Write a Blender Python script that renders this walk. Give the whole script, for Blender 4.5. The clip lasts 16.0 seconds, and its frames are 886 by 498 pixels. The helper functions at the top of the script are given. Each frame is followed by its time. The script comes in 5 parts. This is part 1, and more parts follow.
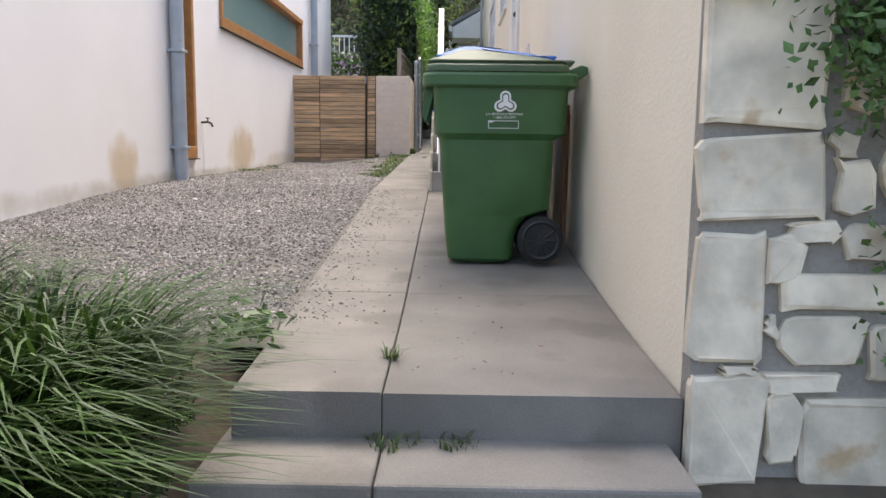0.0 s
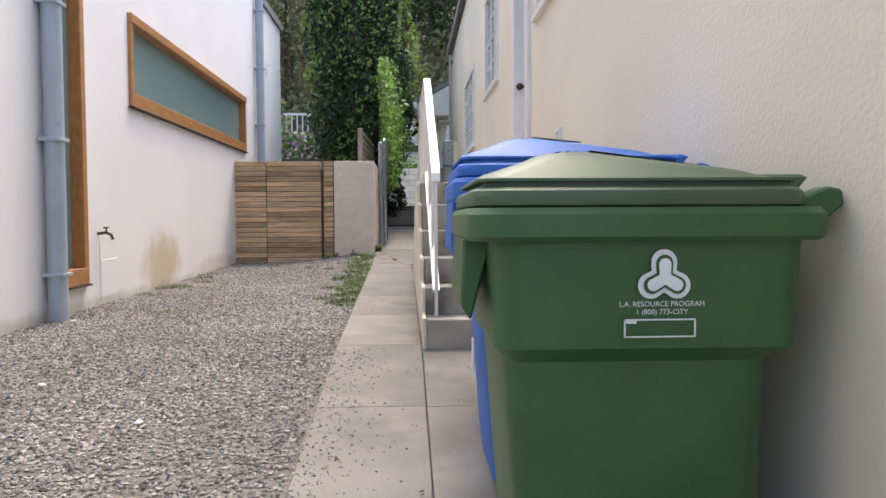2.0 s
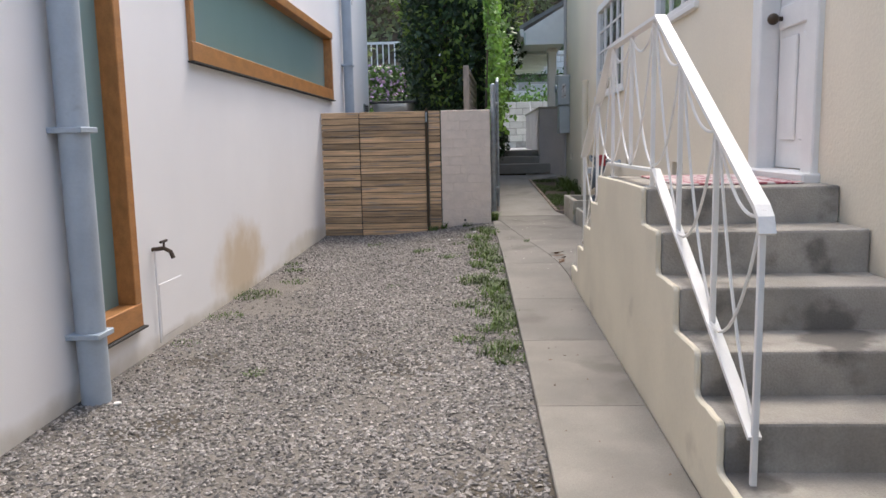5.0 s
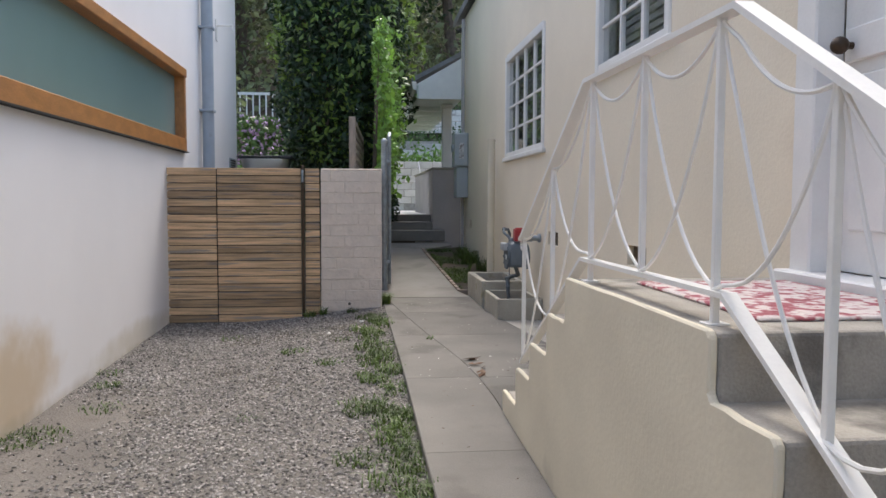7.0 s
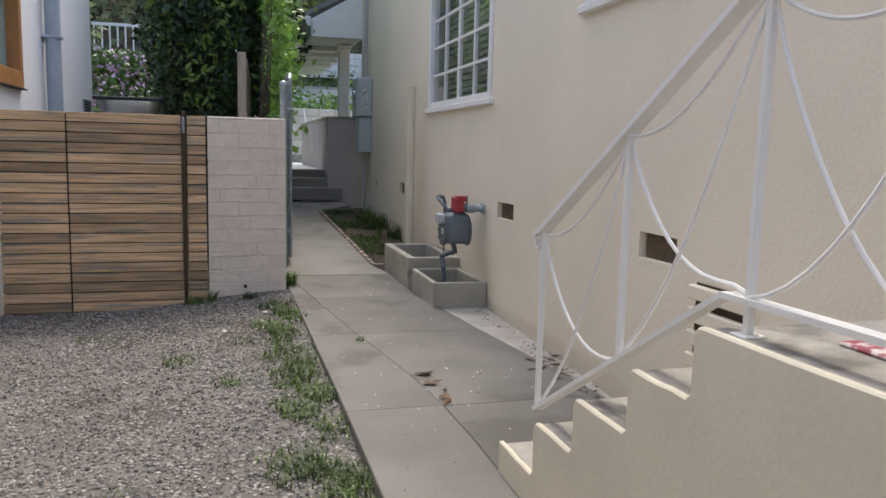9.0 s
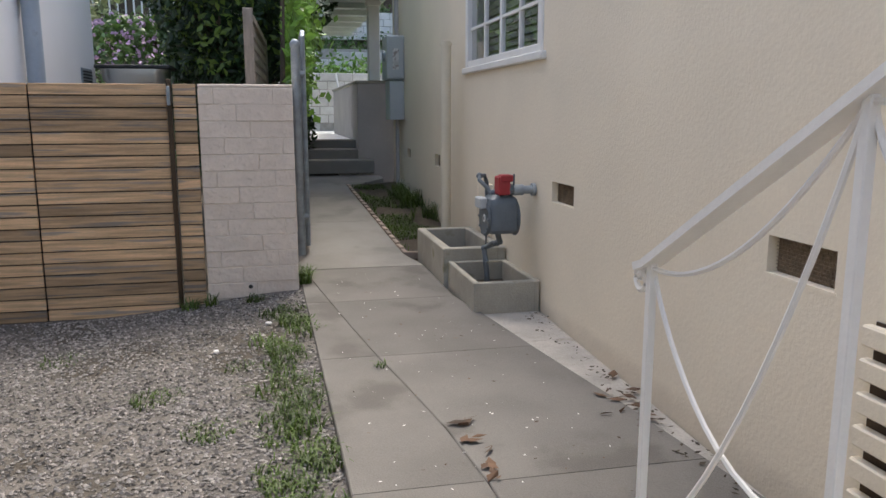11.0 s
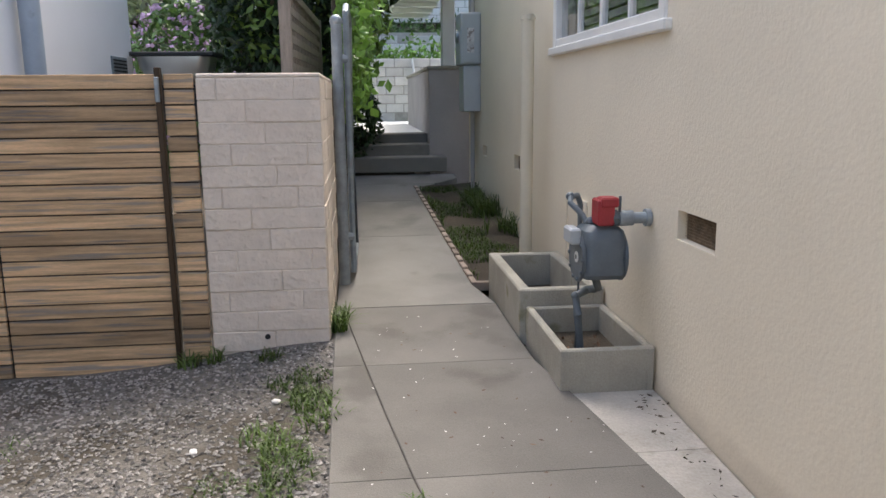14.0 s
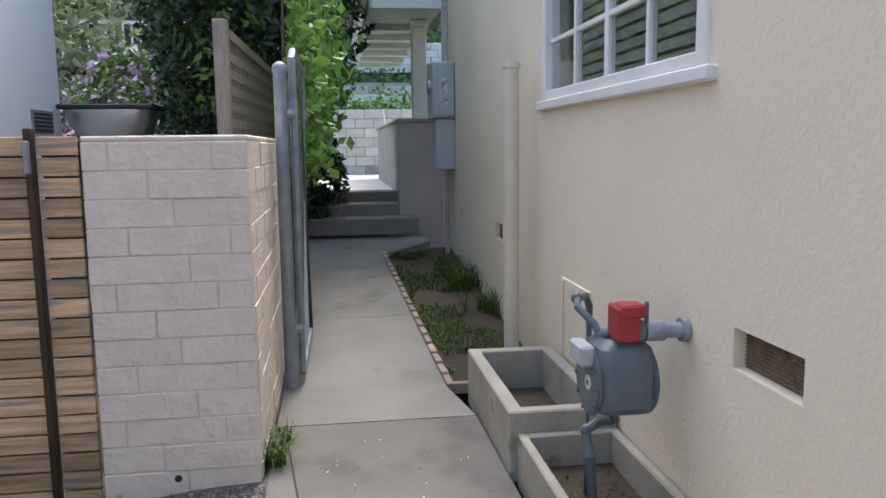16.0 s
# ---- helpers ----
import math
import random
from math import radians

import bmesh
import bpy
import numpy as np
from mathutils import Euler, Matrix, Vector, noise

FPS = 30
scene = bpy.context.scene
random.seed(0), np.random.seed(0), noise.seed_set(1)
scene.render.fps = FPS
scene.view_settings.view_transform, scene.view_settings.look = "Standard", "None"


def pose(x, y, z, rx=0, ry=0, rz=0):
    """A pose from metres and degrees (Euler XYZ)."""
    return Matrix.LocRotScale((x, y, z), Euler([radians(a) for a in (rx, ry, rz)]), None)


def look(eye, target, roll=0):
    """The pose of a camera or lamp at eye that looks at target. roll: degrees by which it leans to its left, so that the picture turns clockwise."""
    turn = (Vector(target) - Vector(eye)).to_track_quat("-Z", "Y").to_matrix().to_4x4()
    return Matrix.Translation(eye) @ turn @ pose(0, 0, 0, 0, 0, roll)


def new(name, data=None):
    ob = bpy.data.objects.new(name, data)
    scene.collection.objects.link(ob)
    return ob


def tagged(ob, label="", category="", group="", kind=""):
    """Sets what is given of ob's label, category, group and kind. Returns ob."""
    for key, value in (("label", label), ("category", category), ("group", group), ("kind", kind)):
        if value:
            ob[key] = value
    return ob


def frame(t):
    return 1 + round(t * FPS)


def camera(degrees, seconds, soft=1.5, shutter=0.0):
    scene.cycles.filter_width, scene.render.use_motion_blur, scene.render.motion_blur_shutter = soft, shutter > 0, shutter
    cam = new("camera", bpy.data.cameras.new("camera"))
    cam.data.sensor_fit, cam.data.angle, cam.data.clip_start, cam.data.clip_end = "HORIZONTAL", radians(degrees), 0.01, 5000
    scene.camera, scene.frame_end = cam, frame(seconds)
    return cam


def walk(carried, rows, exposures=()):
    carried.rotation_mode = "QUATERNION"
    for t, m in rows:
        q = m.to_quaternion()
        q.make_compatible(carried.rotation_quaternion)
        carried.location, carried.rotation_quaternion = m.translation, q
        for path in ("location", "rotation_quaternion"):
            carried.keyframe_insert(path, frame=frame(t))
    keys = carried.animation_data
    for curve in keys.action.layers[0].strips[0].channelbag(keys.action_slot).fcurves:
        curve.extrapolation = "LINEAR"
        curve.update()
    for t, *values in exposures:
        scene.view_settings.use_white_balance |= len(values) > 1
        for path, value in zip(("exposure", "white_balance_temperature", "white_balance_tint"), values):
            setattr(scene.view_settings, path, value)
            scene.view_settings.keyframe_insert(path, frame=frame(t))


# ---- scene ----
cam = camera(60.2, 16.0)
PATH = [
    (0, (-0.096, -0.277, 1.761), (-0.122, 1.705, 1.491), 0.7),
    (0.5, (-0.17, 0.369, 1.795), (-0.252, 2.356, 1.591), -1.8),
    (0.8, (-0.196, 0.791, 1.891), (-0.277, 2.773, 1.638), -0.8),
    (1, (-0.255, 1.039, 1.897), (-0.43, 3.014, 1.632), -1.2),
    (1.5, (-0.413, 1.659, 2.007), (-0.46, 3.648, 1.801), -0.5),
    (2, (-0.4, 2.205, 2.127), (-0.313, 4.202, 2.046), -0.3),
    (2.5, (-0.459, 2.525, 2.301), (-0.541, 4.515, 2.121), 0.2),
    (3, (-0.581, 2.784, 2.515), (-0.517, 4.776, 2.342), -1.2),
    (3.5, (-0.715, 3.15, 2.534), (-0.724, 5.142, 2.355), -2.7),
    (3.7, (-0.76, 3.337, 2.608), (-0.901, 5.319, 2.383), -1.8),
    (5.8, (-1.252, 5.3, 2.665), (-1.217, 7.279, 2.384), 0.9),
    (6, (-1.257, 5.514, 2.673), (-1.162, 7.497, 2.43), 0.8),
    (6.5, (-1.195, 5.968, 2.714), (-1.175, 7.958, 2.513), -0.8),
    (7, (-1.194, 6.463, 2.738), (-0.983, 8.448, 2.609), 0.2),
    (7.2, (-1.28, 6.621, 2.768), (-1.017, 8.597, 2.598), 0.6),
    (7.5, (-1.325, 6.885, 2.78), (-1.053, 8.855, 2.578), 0.0),
    (8, (-1.338, 7.273, 2.789), (-1.051, 9.239, 2.553), 0.3),
    (8.5, (-1.416, 7.655, 2.796), (-0.987, 9.599, 2.599), 1.1),
    (9, (-1.454, 7.962, 2.829), (-0.918, 9.872, 2.573), 1.4),
    (9.2, (-1.413, 8.128, 2.814), (-0.929, 10.056, 2.599), 0.4),
    (9.5, (-1.339, 8.328, 2.835), (-0.884, 10.264, 2.626), 1.5),
    (9.7, (-1.29, 8.443, 2.852), (-0.881, 10.385, 2.608), 0.4),
    (11.8, (-1.107, 9.555, 2.871), (-0.677, 11.475, 2.512), -0.3),
    (12, (-1.114, 9.677, 2.869), (-0.702, 11.607, 2.544), 0.3),
    (12.5, (-1.071, 9.89, 2.889), (-0.619, 11.803, 2.519), 0.6),
    (13, (-0.9, 10.113, 2.907), (-0.612, 12.06, 2.555), 0.3),
    (13.5, (-0.795, 10.277, 2.912), (-0.624, 12.223, 2.483), 0.0),
    (14, (-0.759, 10.544, 2.925), (-0.558, 12.496, 2.538), -0.6),
    (14.5, (-0.752, 10.81, 2.938), (-0.476, 12.748, 2.527), -1.0),
    (15, (-0.657, 11.062, 2.956), (-0.503, 13.029, 2.629), -0.9),
    (15.5, (-0.6, 11.268, 2.966), (-0.425, 13.231, 2.625), -0.8),
    (16, (-0.612, 11.54, 3.009), (-0.343, 13.504, 2.743), -0.7),
]
walk(cam, [(t, look(eye, target, roll)) for t, eye, target, roll in PATH],
     exposures=[(0.0, 1.78, 6750, 11), (3.7, 1.75, 6650, 11), (6.0, 1.44, 6400, 8), (8.0, 1.41, 6420, 8), (12.5, 1.54, 6500, 8), (15.0, 1.72, 6350, 8), (16.0, 1.72, 6050, 8)])

# ---- light ----
SUN_EL, SUN_AZ = 62.0, 12.0      # azimuth clockwise from +y
world = bpy.data.worlds.new("overcast_sky")
scene.world = world
world.use_nodes = True
sky = world.node_tree.nodes.new("ShaderNodeTexSky")
sky.sky_type, sky.sun_disc = "NISHITA", False
sky.sun_elevation, sky.sun_rotation = radians(SUN_EL), radians(SUN_AZ)
sky.dust_density = 4.0
bg = world.node_tree.nodes["Background"]
bg.inputs["Strength"].default_value = 0.15
world.node_tree.links.new(sky.outputs[0], bg.inputs["Color"])
sun = new("sun", bpy.data.lights.new("sun", "SUN"))
sun.data.energy, sun.data.angle, sun.data.color = 0.7, radians(20), (1.0, 0.96, 0.9)
sun.matrix_world = look((0, 0, 0), (-math.sin(radians(SUN_AZ)) * math.cos(radians(SUN_EL)), -math.cos(radians(SUN_AZ)) * math.cos(radians(SUN_EL)), -math.sin(radians(SUN_EL))))


# ---- materials ----
def material(name, colour, rough=0.8, var=0.12, scale=3.0, grain=0.08, gscale=90.0, bump=0.15, metal=0.0, island=0.0, piece=0.0,
             second=None, second_scale=2.0, second_at=0.6, stains=(), coat=0.0, stretch=(1, 1, 1), translucent=0.0):
    m = bpy.data.materials.new(name)
    m.use_nodes = True
    nt = m.node_tree
    b = nt.nodes["Principled BSDF"]
    co = nt.nodes.new("ShaderNodeTexCoord")
    mp = nt.nodes.new("ShaderNodeMapping")
    mp.inputs["Scale"].default_value = stretch
    nt.links.new(co.outputs["Object"], mp.inputs["Vector"])
    if piece:
        info, times = nt.nodes.new("ShaderNodeObjectInfo"), nt.nodes.new("ShaderNodeMath")
        times.operation, times.inputs[1].default_value = "MULTIPLY", 37.0
        nt.links.new(info.outputs["Random"], times.inputs[0])
        nt.links.new(times.outputs[0], mp.inputs["Location"])

    def noise_of(s, detail=4.0):
        n = nt.nodes.new("ShaderNodeTexNoise")
        n.inputs["Scale"].default_value, n.inputs["Detail"].default_value = s, detail
        nt.links.new(mp.outputs["Vector"], n.inputs["Vector"])
        return n.outputs["Fac"]

    def math_node(op, a, c):
        n = nt.nodes.new("ShaderNodeMath")
        n.operation = op
        for i, v in enumerate((a, c)):
            if isinstance(v, (int, float)):
                n.inputs[i].default_value = v
            else:
                nt.links.new(v, n.inputs[i])
        return n.outputs[0]

    def mix(fac, a, c):
        n = nt.nodes.new("ShaderNodeMix")
        n.data_type = "RGBA"
        nt.links.new(fac, n.inputs[0])
        for i, v in ((6, a), (7, c)):
            if isinstance(v, tuple):
                n.inputs[i].default_value = (*v, 1)
            else:
                nt.links.new(v, n.inputs[i])
        return n.outputs[2]

    def ramp(fac, lo, hi):
        n = nt.nodes.new("ShaderNodeMapRange")
        n.interpolation_type = "SMOOTHSTEP"
        n.inputs[1].default_value, n.inputs[2].default_value = lo, hi
        nt.links.new(fac, n.inputs[0])
        return n.outputs[0]

    def shade(c, k):
        return tuple(min(1.0, v * k) for v in c)
    large = noise_of(scale)
    colour_out = mix(ramp(large, 0.25, 0.75), shade(colour, 1 - var), shade(colour, 1 + var))
    if second:
        colour_out = mix(ramp(noise_of(second_scale, 6.0), second_at, second_at + 0.12), colour_out, second)
    for (y, z, ry, rz, c, amount) in stains:
        sep = nt.nodes.new("ShaderNodeSeparateXYZ")
        nt.links.new(co.outputs["Object"], sep.inputs[0])
        dy = math_node("MULTIPLY", math_node("SUBTRACT", sep.outputs[1], y), 1 / ry)
        dz = math_node("MULTIPLY", math_node("SUBTRACT", sep.outputs[2], z), 1 / rz)
        d = math_node("ADD", math_node("MULTIPLY", dy, dy), math_node("MULTIPLY", dz, dz))
        d = math_node("ADD", d, math_node("MULTIPLY", math_node("SUBTRACT", noise_of(4.0), 0.5), 1.1))
        inv = math_node("MULTIPLY", math_node("SUBTRACT", 1.0, ramp(d, 0.0, 1.0)), amount)
        colour_out = mix(inv, colour_out, c)
    fine = noise_of(gscale, 3.0)
    hsv = nt.nodes.new("ShaderNodeHueSaturation")
    nt.links.new(colour_out, hsv.inputs["Color"])
    value = math_node("ADD", math_node("MULTIPLY", fine, 2 * grain), 1 - grain)
    if island or piece:
        src = nt.nodes.new("ShaderNodeNewGeometry").outputs["Random Per Island"] if island else nt.nodes.new("ShaderNodeObjectInfo").outputs["Random"]
        k = island or piece
        value = math_node("MULTIPLY", value, math_node("ADD", math_node("MULTIPLY", src, 2 * k), 1 - k))
    nt.links.new(value, hsv.inputs["Value"])
    nt.links.new(hsv.outputs["Color"], b.inputs["Base Color"])
    b.inputs["Roughness"].default_value, b.inputs["Metallic"].default_value = rough, metal
    b.inputs["Coat Weight"].default_value = coat
    if bump:
        bn = nt.nodes.new("ShaderNodeBump")
        bn.inputs["Strength"].default_value, bn.inputs["Distance"].default_value = bump, 0.01
        nt.links.new(math_node("ADD", fine, large), bn.inputs["Height"])
        nt.links.new(bn.outputs[0], b.inputs["Normal"])
    if translucent:
        tr = nt.nodes.new("ShaderNodeBsdfTranslucent")
        nt.links.new(hsv.outputs["Color"], tr.inputs["Color"])
        ms = nt.nodes.new("ShaderNodeMixShader")
        ms.inputs[0].default_value = translucent
        nt.links.new(b.outputs[0], ms.inputs[1])
        nt.links.new(tr.outputs[0], ms.inputs[2])
        nt.links.new(ms.outputs[0], nt.nodes["Material Output"].inputs["Surface"])
    return m


def glass_material(name, colour, rough):
    m = bpy.data.materials.new(name)
    m.use_nodes = True
    b = m.node_tree.nodes["Principled BSDF"]
    b.inputs["Base Color"].default_value = (*colour, 1)
    b.inputs["Roughness"].default_value = rough
    b.inputs["Transmission Weight"].default_value = 1.0
    b.inputs["IOR"].default_value = 1.45
    return m


RUST = (0.50, 0.33, 0.11)
M_WHITE_STUCCO = material("white_stucco", (0.82, 0.80, 0.79), 0.9, 0.03, 0.8, 0.03, 140, 0.12,
                          stains=[(11.15, 1.62, 0.85, 0.46, RUST, 0.62), (7.02, 1.50, 0.42, 0.40, RUST, 0.62), (10.0, 1.30, 7.0, 0.16, (0.42, 0.36, 0.25), 0.6),
                                  (13.8, 1.45, 1.6, 0.2, (0.5, 0.44, 0.3), 0.5)])
M_CREAM = material("cream_stucco", (0.77, 0.68, 0.53), 0.92, 0.05, 0.9, 0.05, 60, 0.22,
                   stains=[(13.0, 1.5, 3.0, 0.16, (0.55, 0.47, 0.36), 0.6), (9.2, 3.0, 0.5, 0.2, (0.6, 0.5, 0.38), 0.3)])
M_CREAM_PAINT = material("cream_masonry_paint", (0.66, 0.595, 0.46), 0.88, 0.06, 2.0, 0.04, 50, 0.12,
                         second=(0.54, 0.48, 0.37), second_scale=2.5, second_at=0.66)
M_CONCRETE = material("concrete", (0.205, 0.188, 0.163), 0.92, 0.17, 2.4, 0.22, 160, 0.25, second=(0.165, 0.15, 0.126), second_scale=2.0, second_at=0.53, piece=0.06)
# path concrete darkened: the deeper passage's shade is put into the colour
M_CONCRETE_SHADED = material("shaded_path_concrete", (0.168, 0.156, 0.138), 0.92, 0.14, 2.0, 0.24, 150, 0.3, second=(0.12, 0.11, 0.096), second_scale=1.6, second_at=0.54, piece=0.06)
# same concrete made paler: light from the open patio is painted in
M_CONCRETE_SKYLIT = material("skylit_path_concrete", (0.225, 0.21, 0.19), 0.92, 0.12, 2.0, 0.2, 150, 0.3, second=(0.18, 0.168, 0.15), second_scale=1.6, second_at=0.55, piece=0.06)
M_STEP = material("weathered_concrete", (0.36, 0.33, 0.285), 0.93, 0.2, 4.0, 0.22, 120, 0.35, second=(0.17, 0.155, 0.135), second_scale=3.0, second_at=0.52)
M_PATCH = material("rough_cement", (0.42, 0.39, 0.345), 0.95, 0.16, 5.0, 0.2, 70, 0.6, second=(0.32, 0.29, 0.24), second_scale=6, second_at=0.6)
M_TROUGH = material("old_concrete_trough", (0.37, 0.345, 0.285), 0.95, 0.14, 4.0, 0.2, 110, 0.4, second=(0.25, 0.24, 0.15), second_scale=4, second_at=0.62)
M_PATIO = material("pale_patio_concrete", (0.80, 0.77, 0.72), 0.9, 0.06, 1.0, 0.08, 90, 0.15)
M_SOIL = material("soil", (0.06, 0.046, 0.03), 0.97, 0.3, 3.0, 0.4, 60, 0.8)
M_HILL = material("hillside_earth", (0.07, 0.055, 0.037), 0.97, 0.4, 0.6, 0.4, 12, 0.8)
M_GRAVEL_BED = material("gravel_bed", (0.15, 0.134, 0.117), 0.97, 0.18, 1.2, 0.5, 75, 0.9, second=(0.075, 0.062, 0.045), second_scale=1.2, second_at=0.55)
M_PEBBLE = material("pebbles", (0.23, 0.211, 0.192), 0.85, 0.16, 1.0, 0.1, 60, 0.0, island=0.75)
M_TEAK = material("weathered_cedar", (0.54, 0.365, 0.21), 0.78, 0.3, 3.0, 0.35, 40, 0.4, piece=0.34, second=(0.30, 0.25, 0.205), second_scale=2.4, second_at=0.54, stretch=(0.8, 6, 16))
M_ORANGE_WOOD = material("varnished_wood", (0.42, 0.19, 0.06), 0.45, 0.15, 4.0, 0.2, 30, 0.1, stretch=(6, 1, 3), coat=0.2)
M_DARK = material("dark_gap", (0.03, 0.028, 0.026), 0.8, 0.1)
M_PIER = material("painted_brick", (0.74, 0.635, 0.535), 0.88, 0.05, 9.0, 0.06, 26, 1.0, piece=0.03)
M_MORTAR = material("painted_mortar", (0.70, 0.60, 0.495), 0.95, 0.08, 6.0, 0.1, 60, 0.5)
M_WHITE_PAINT = material("white_gloss_paint", (0.78, 0.76, 0.72), 0.45, 0.04, 5.0, 0.03, 80, 0.08, second=(0.60, 0.55, 0.48), second_scale=9, second_at=0.72)
M_TEAL = material("frosted_teal_glass", (0.20, 0.30, 0.30), 0.22, 0.05, 0.7, 0.01, 60, 0.0)
M_GLASS = glass_material("window_glass", (0.92, 0.96, 0.96), 0.0)
# dark colour stands in for the shade of unlit rooms
M_ROOM_SHADE = material("painted_room_shade", (0.16, 0.15, 0.14), 0.9, 0.1)
M_BLIND = material("blind", (0.36, 0.34, 0.33), 0.7, 0.06)
M_DOWNSPOUT = material("grey_painted_pipe", (0.36, 0.41, 0.46), 0.5, 0.08, 5.0, 0.06, 60, 0.1, second=(0.26, 0.28, 0.29), second_scale=5, second_at=0.66)
M_GALV = material("galvanised_steel", (0.30, 0.335, 0.36), 0.5, 0.18, 12.0, 0.12, 60, 0.1, metal=0.5)
M_METER = material("grey_meter_paint", (0.115, 0.135, 0.15), 0.5, 0.12, 9.0, 0.08, 60, 0.12)
M_RED = material("red_paint", (0.34, 0.03, 0.035), 0.5, 0.1, 10)
M_EBOX = material("grey_enamel_box", (0.43, 0.45, 0.46), 0.45, 0.04, 6.0)
M_GREEN_BIN = material("green_bin_plastic", (0.035, 0.105, 0.03), 0.42, 0.12, 4.0, 0.12, 120, 0.06, second=(0.055, 0.125, 0.05), second_scale=5, second_at=0.66)
M_GREEN_LID = material("green_lid_plastic", (0.058, 0.10, 0.046), 0.5, 0.14, 4.0, 0.12, 120, 0.06)
M_BLUE_BIN = material("blue_bin_plastic", (0.018, 0.125, 0.46), 0.55, 0.1, 4.0, 0.08, 120, 0.06)
M_BLACK_BIN = material("black_bin_plastic", (0.018, 0.019, 0.02), 0.45, 0.15, 4.0)
M_TYRE = material("black_wheel_plastic", (0.012, 0.012, 0.013), 0.6, 0.2, 9.0)
M_PRINT = material("white_print", (0.78, 0.78, 0.76), 0.7, 0.05)
M_STICKER = material("faded_sticker", (0.60, 0.58, 0.56), 0.6, 0.2, 12.0, 0.3, 40, 0.0, second=(0.27, 0.22, 0.20), second_scale=16, second_at=0.48)
M_STONE = material("sandstone", (0.70, 0.605, 0.46), 0.92, 0.22, 6.0, 0.12, 14, 0.7, piece=0.16, second=(0.58, 0.42, 0.25), second_scale=5, second_at=0.58)
M_STONE_MORTAR = material("grey_mortar", (0.29, 0.265, 0.23), 0.95, 0.1, 6.0, 0.2, 70, 0.6)
M_BLOCK = material("concrete_block", (0.66, 0.64, 0.59), 0.95, 0.1, 3.0, 0.15, 60, 0.4, piece=0.10)
M_GREY_WALL = material("grey_porch_plaster", (0.42, 0.39, 0.375), 0.9, 0.08, 2.0, 0.08, 70, 0.2)
M_SOFFIT = material("pale_green_soffit", (0.50, 0.56, 0.50), 0.7, 0.05, 3.0)
M_ROOF = material("grey_roof_shingle", (0.20, 0.20, 0.20), 0.9, 0.2, 6.0)
M_MAT = material("red_patterned_mat", (0.36, 0.10, 0.12), 0.95, 0.2, 20.0, 0.3, 60, 0.3, second=(0.62, 0.55, 0.52), second_scale=20, second_at=0.42)
M_EDGE_BRICK = material("edging_brick", (0.34, 0.27, 0.215), 0.9, 0.15, 8.0, piece=0.2)
M_OLD_WOOD = material("grey_weathered_wood", (0.27, 0.235, 0.20), 0.9, 0.2, 5.0, 0.2, 40, 0.4, stretch=(6, 6, 1))
M_BROWN_BOARD = material("brown_board", (0.25, 0.13, 0.07), 0.8, 0.2, 5.0, 0.2, 40, 0.2, stretch=(6, 6, 1))
M_TRUNK = material("bark", (0.13, 0.10, 0.075), 0.95, 0.3, 6.0, 0.3, 40, 0.8)
M_LEAF_DARK = material("dark_ficus_leaf", (0.030, 0.060, 0.020), 0.45, 0.25, 1.5, 0.1, 30, 0.0, island=0.45, translucent=0.25)
M_LEAF_LIGHT = material("young_ficus_leaf", (0.17, 0.25, 0.05), 0.45, 0.25, 1.5, 0.1, 30, 0.0, island=0.4, translucent=0.35)
M_LEAF_IVY = material("ivy_leaf", (0.19, 0.34, 0.06), 0.4, 0.25, 2.0, 0.1, 30, 0.0, island=0.5, translucent=0.3)
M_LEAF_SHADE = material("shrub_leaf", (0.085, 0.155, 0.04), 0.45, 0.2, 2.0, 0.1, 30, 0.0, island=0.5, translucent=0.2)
M_LEAF_FAR = material("hillside_leaf", (0.19, 0.22, 0.11), 0.6, 0.35, 0.3, 0.1, 30, 0.0, island=0.5, translucent=0.3)
M_FLOWER = material("mauve_petal", (0.42, 0.28, 0.42), 0.7, 0.1, 2.0, island=0.3)
M_GRASS = material("grass_blade", (0.07, 0.112, 0.02), 0.5, 0.3, 2.0, 0.1, 30, 0.0, island=0.45, translucent=0.3)
M_CLUMP = material("long_grass_blade", (0.042, 0.085, 0.014), 0.45, 0.3, 2.0, 0.1, 30, 0.0, island=0.5, translucent=0.25)
M_DRY_GRASS = material("purple_brown_grass", (0.14, 0.08, 0.075), 0.6, 0.3, 2.0, 0.1, 30, 0.0, island=0.4)
M_LITTER = material("dead_leaf", (0.10, 0.055, 0.03), 0.8, 0.3, 5.0, island=0.5)
M_WHITE_BIT = material("white_chip", (0.75, 0.72, 0.68), 0.8, 0.1)
M_STEEL = material("brushed_steel", (0.62, 0.62, 0.60), 0.3, 0.05, metal=0.9)
M_BRONZE = material("dark_bronze", (0.06, 0.04, 0.025), 0.4, 0.1, metal=0.6)
M_VENT = material("rusty_mesh", (0.23, 0.17, 0.11), 0.85, 0.25, 20.0, 0.4, 90, 0.6)

# ---- helpers of this scene ----
rng = np.random.default_rng(7)


def interp(y, table):
    return float(np.interp(y, [a for a, _ in table], [b for _, b in table]))


PATH_Z = [(2.06, 0.98), (2.8, 1.0), (3.5, 1.05), (4.15, 1.105), (5.0, 1.18), (6.8, 1.345), (8.0, 1.385), (11.0, 1.48), (14.0, 1.56), (16.0, 1.60), (20.7, 1.93)]
GRAVEL_Z = [(1.5, 0.93), (3.0, 1.01), (4.0, 1.10), (5.0, 1.20), (7.0, 1.31), (9.0, 1.345), (12.0, 1.36), (15.0, 1.41)]


def path_z(y):
    return interp(y, PATH_Z)


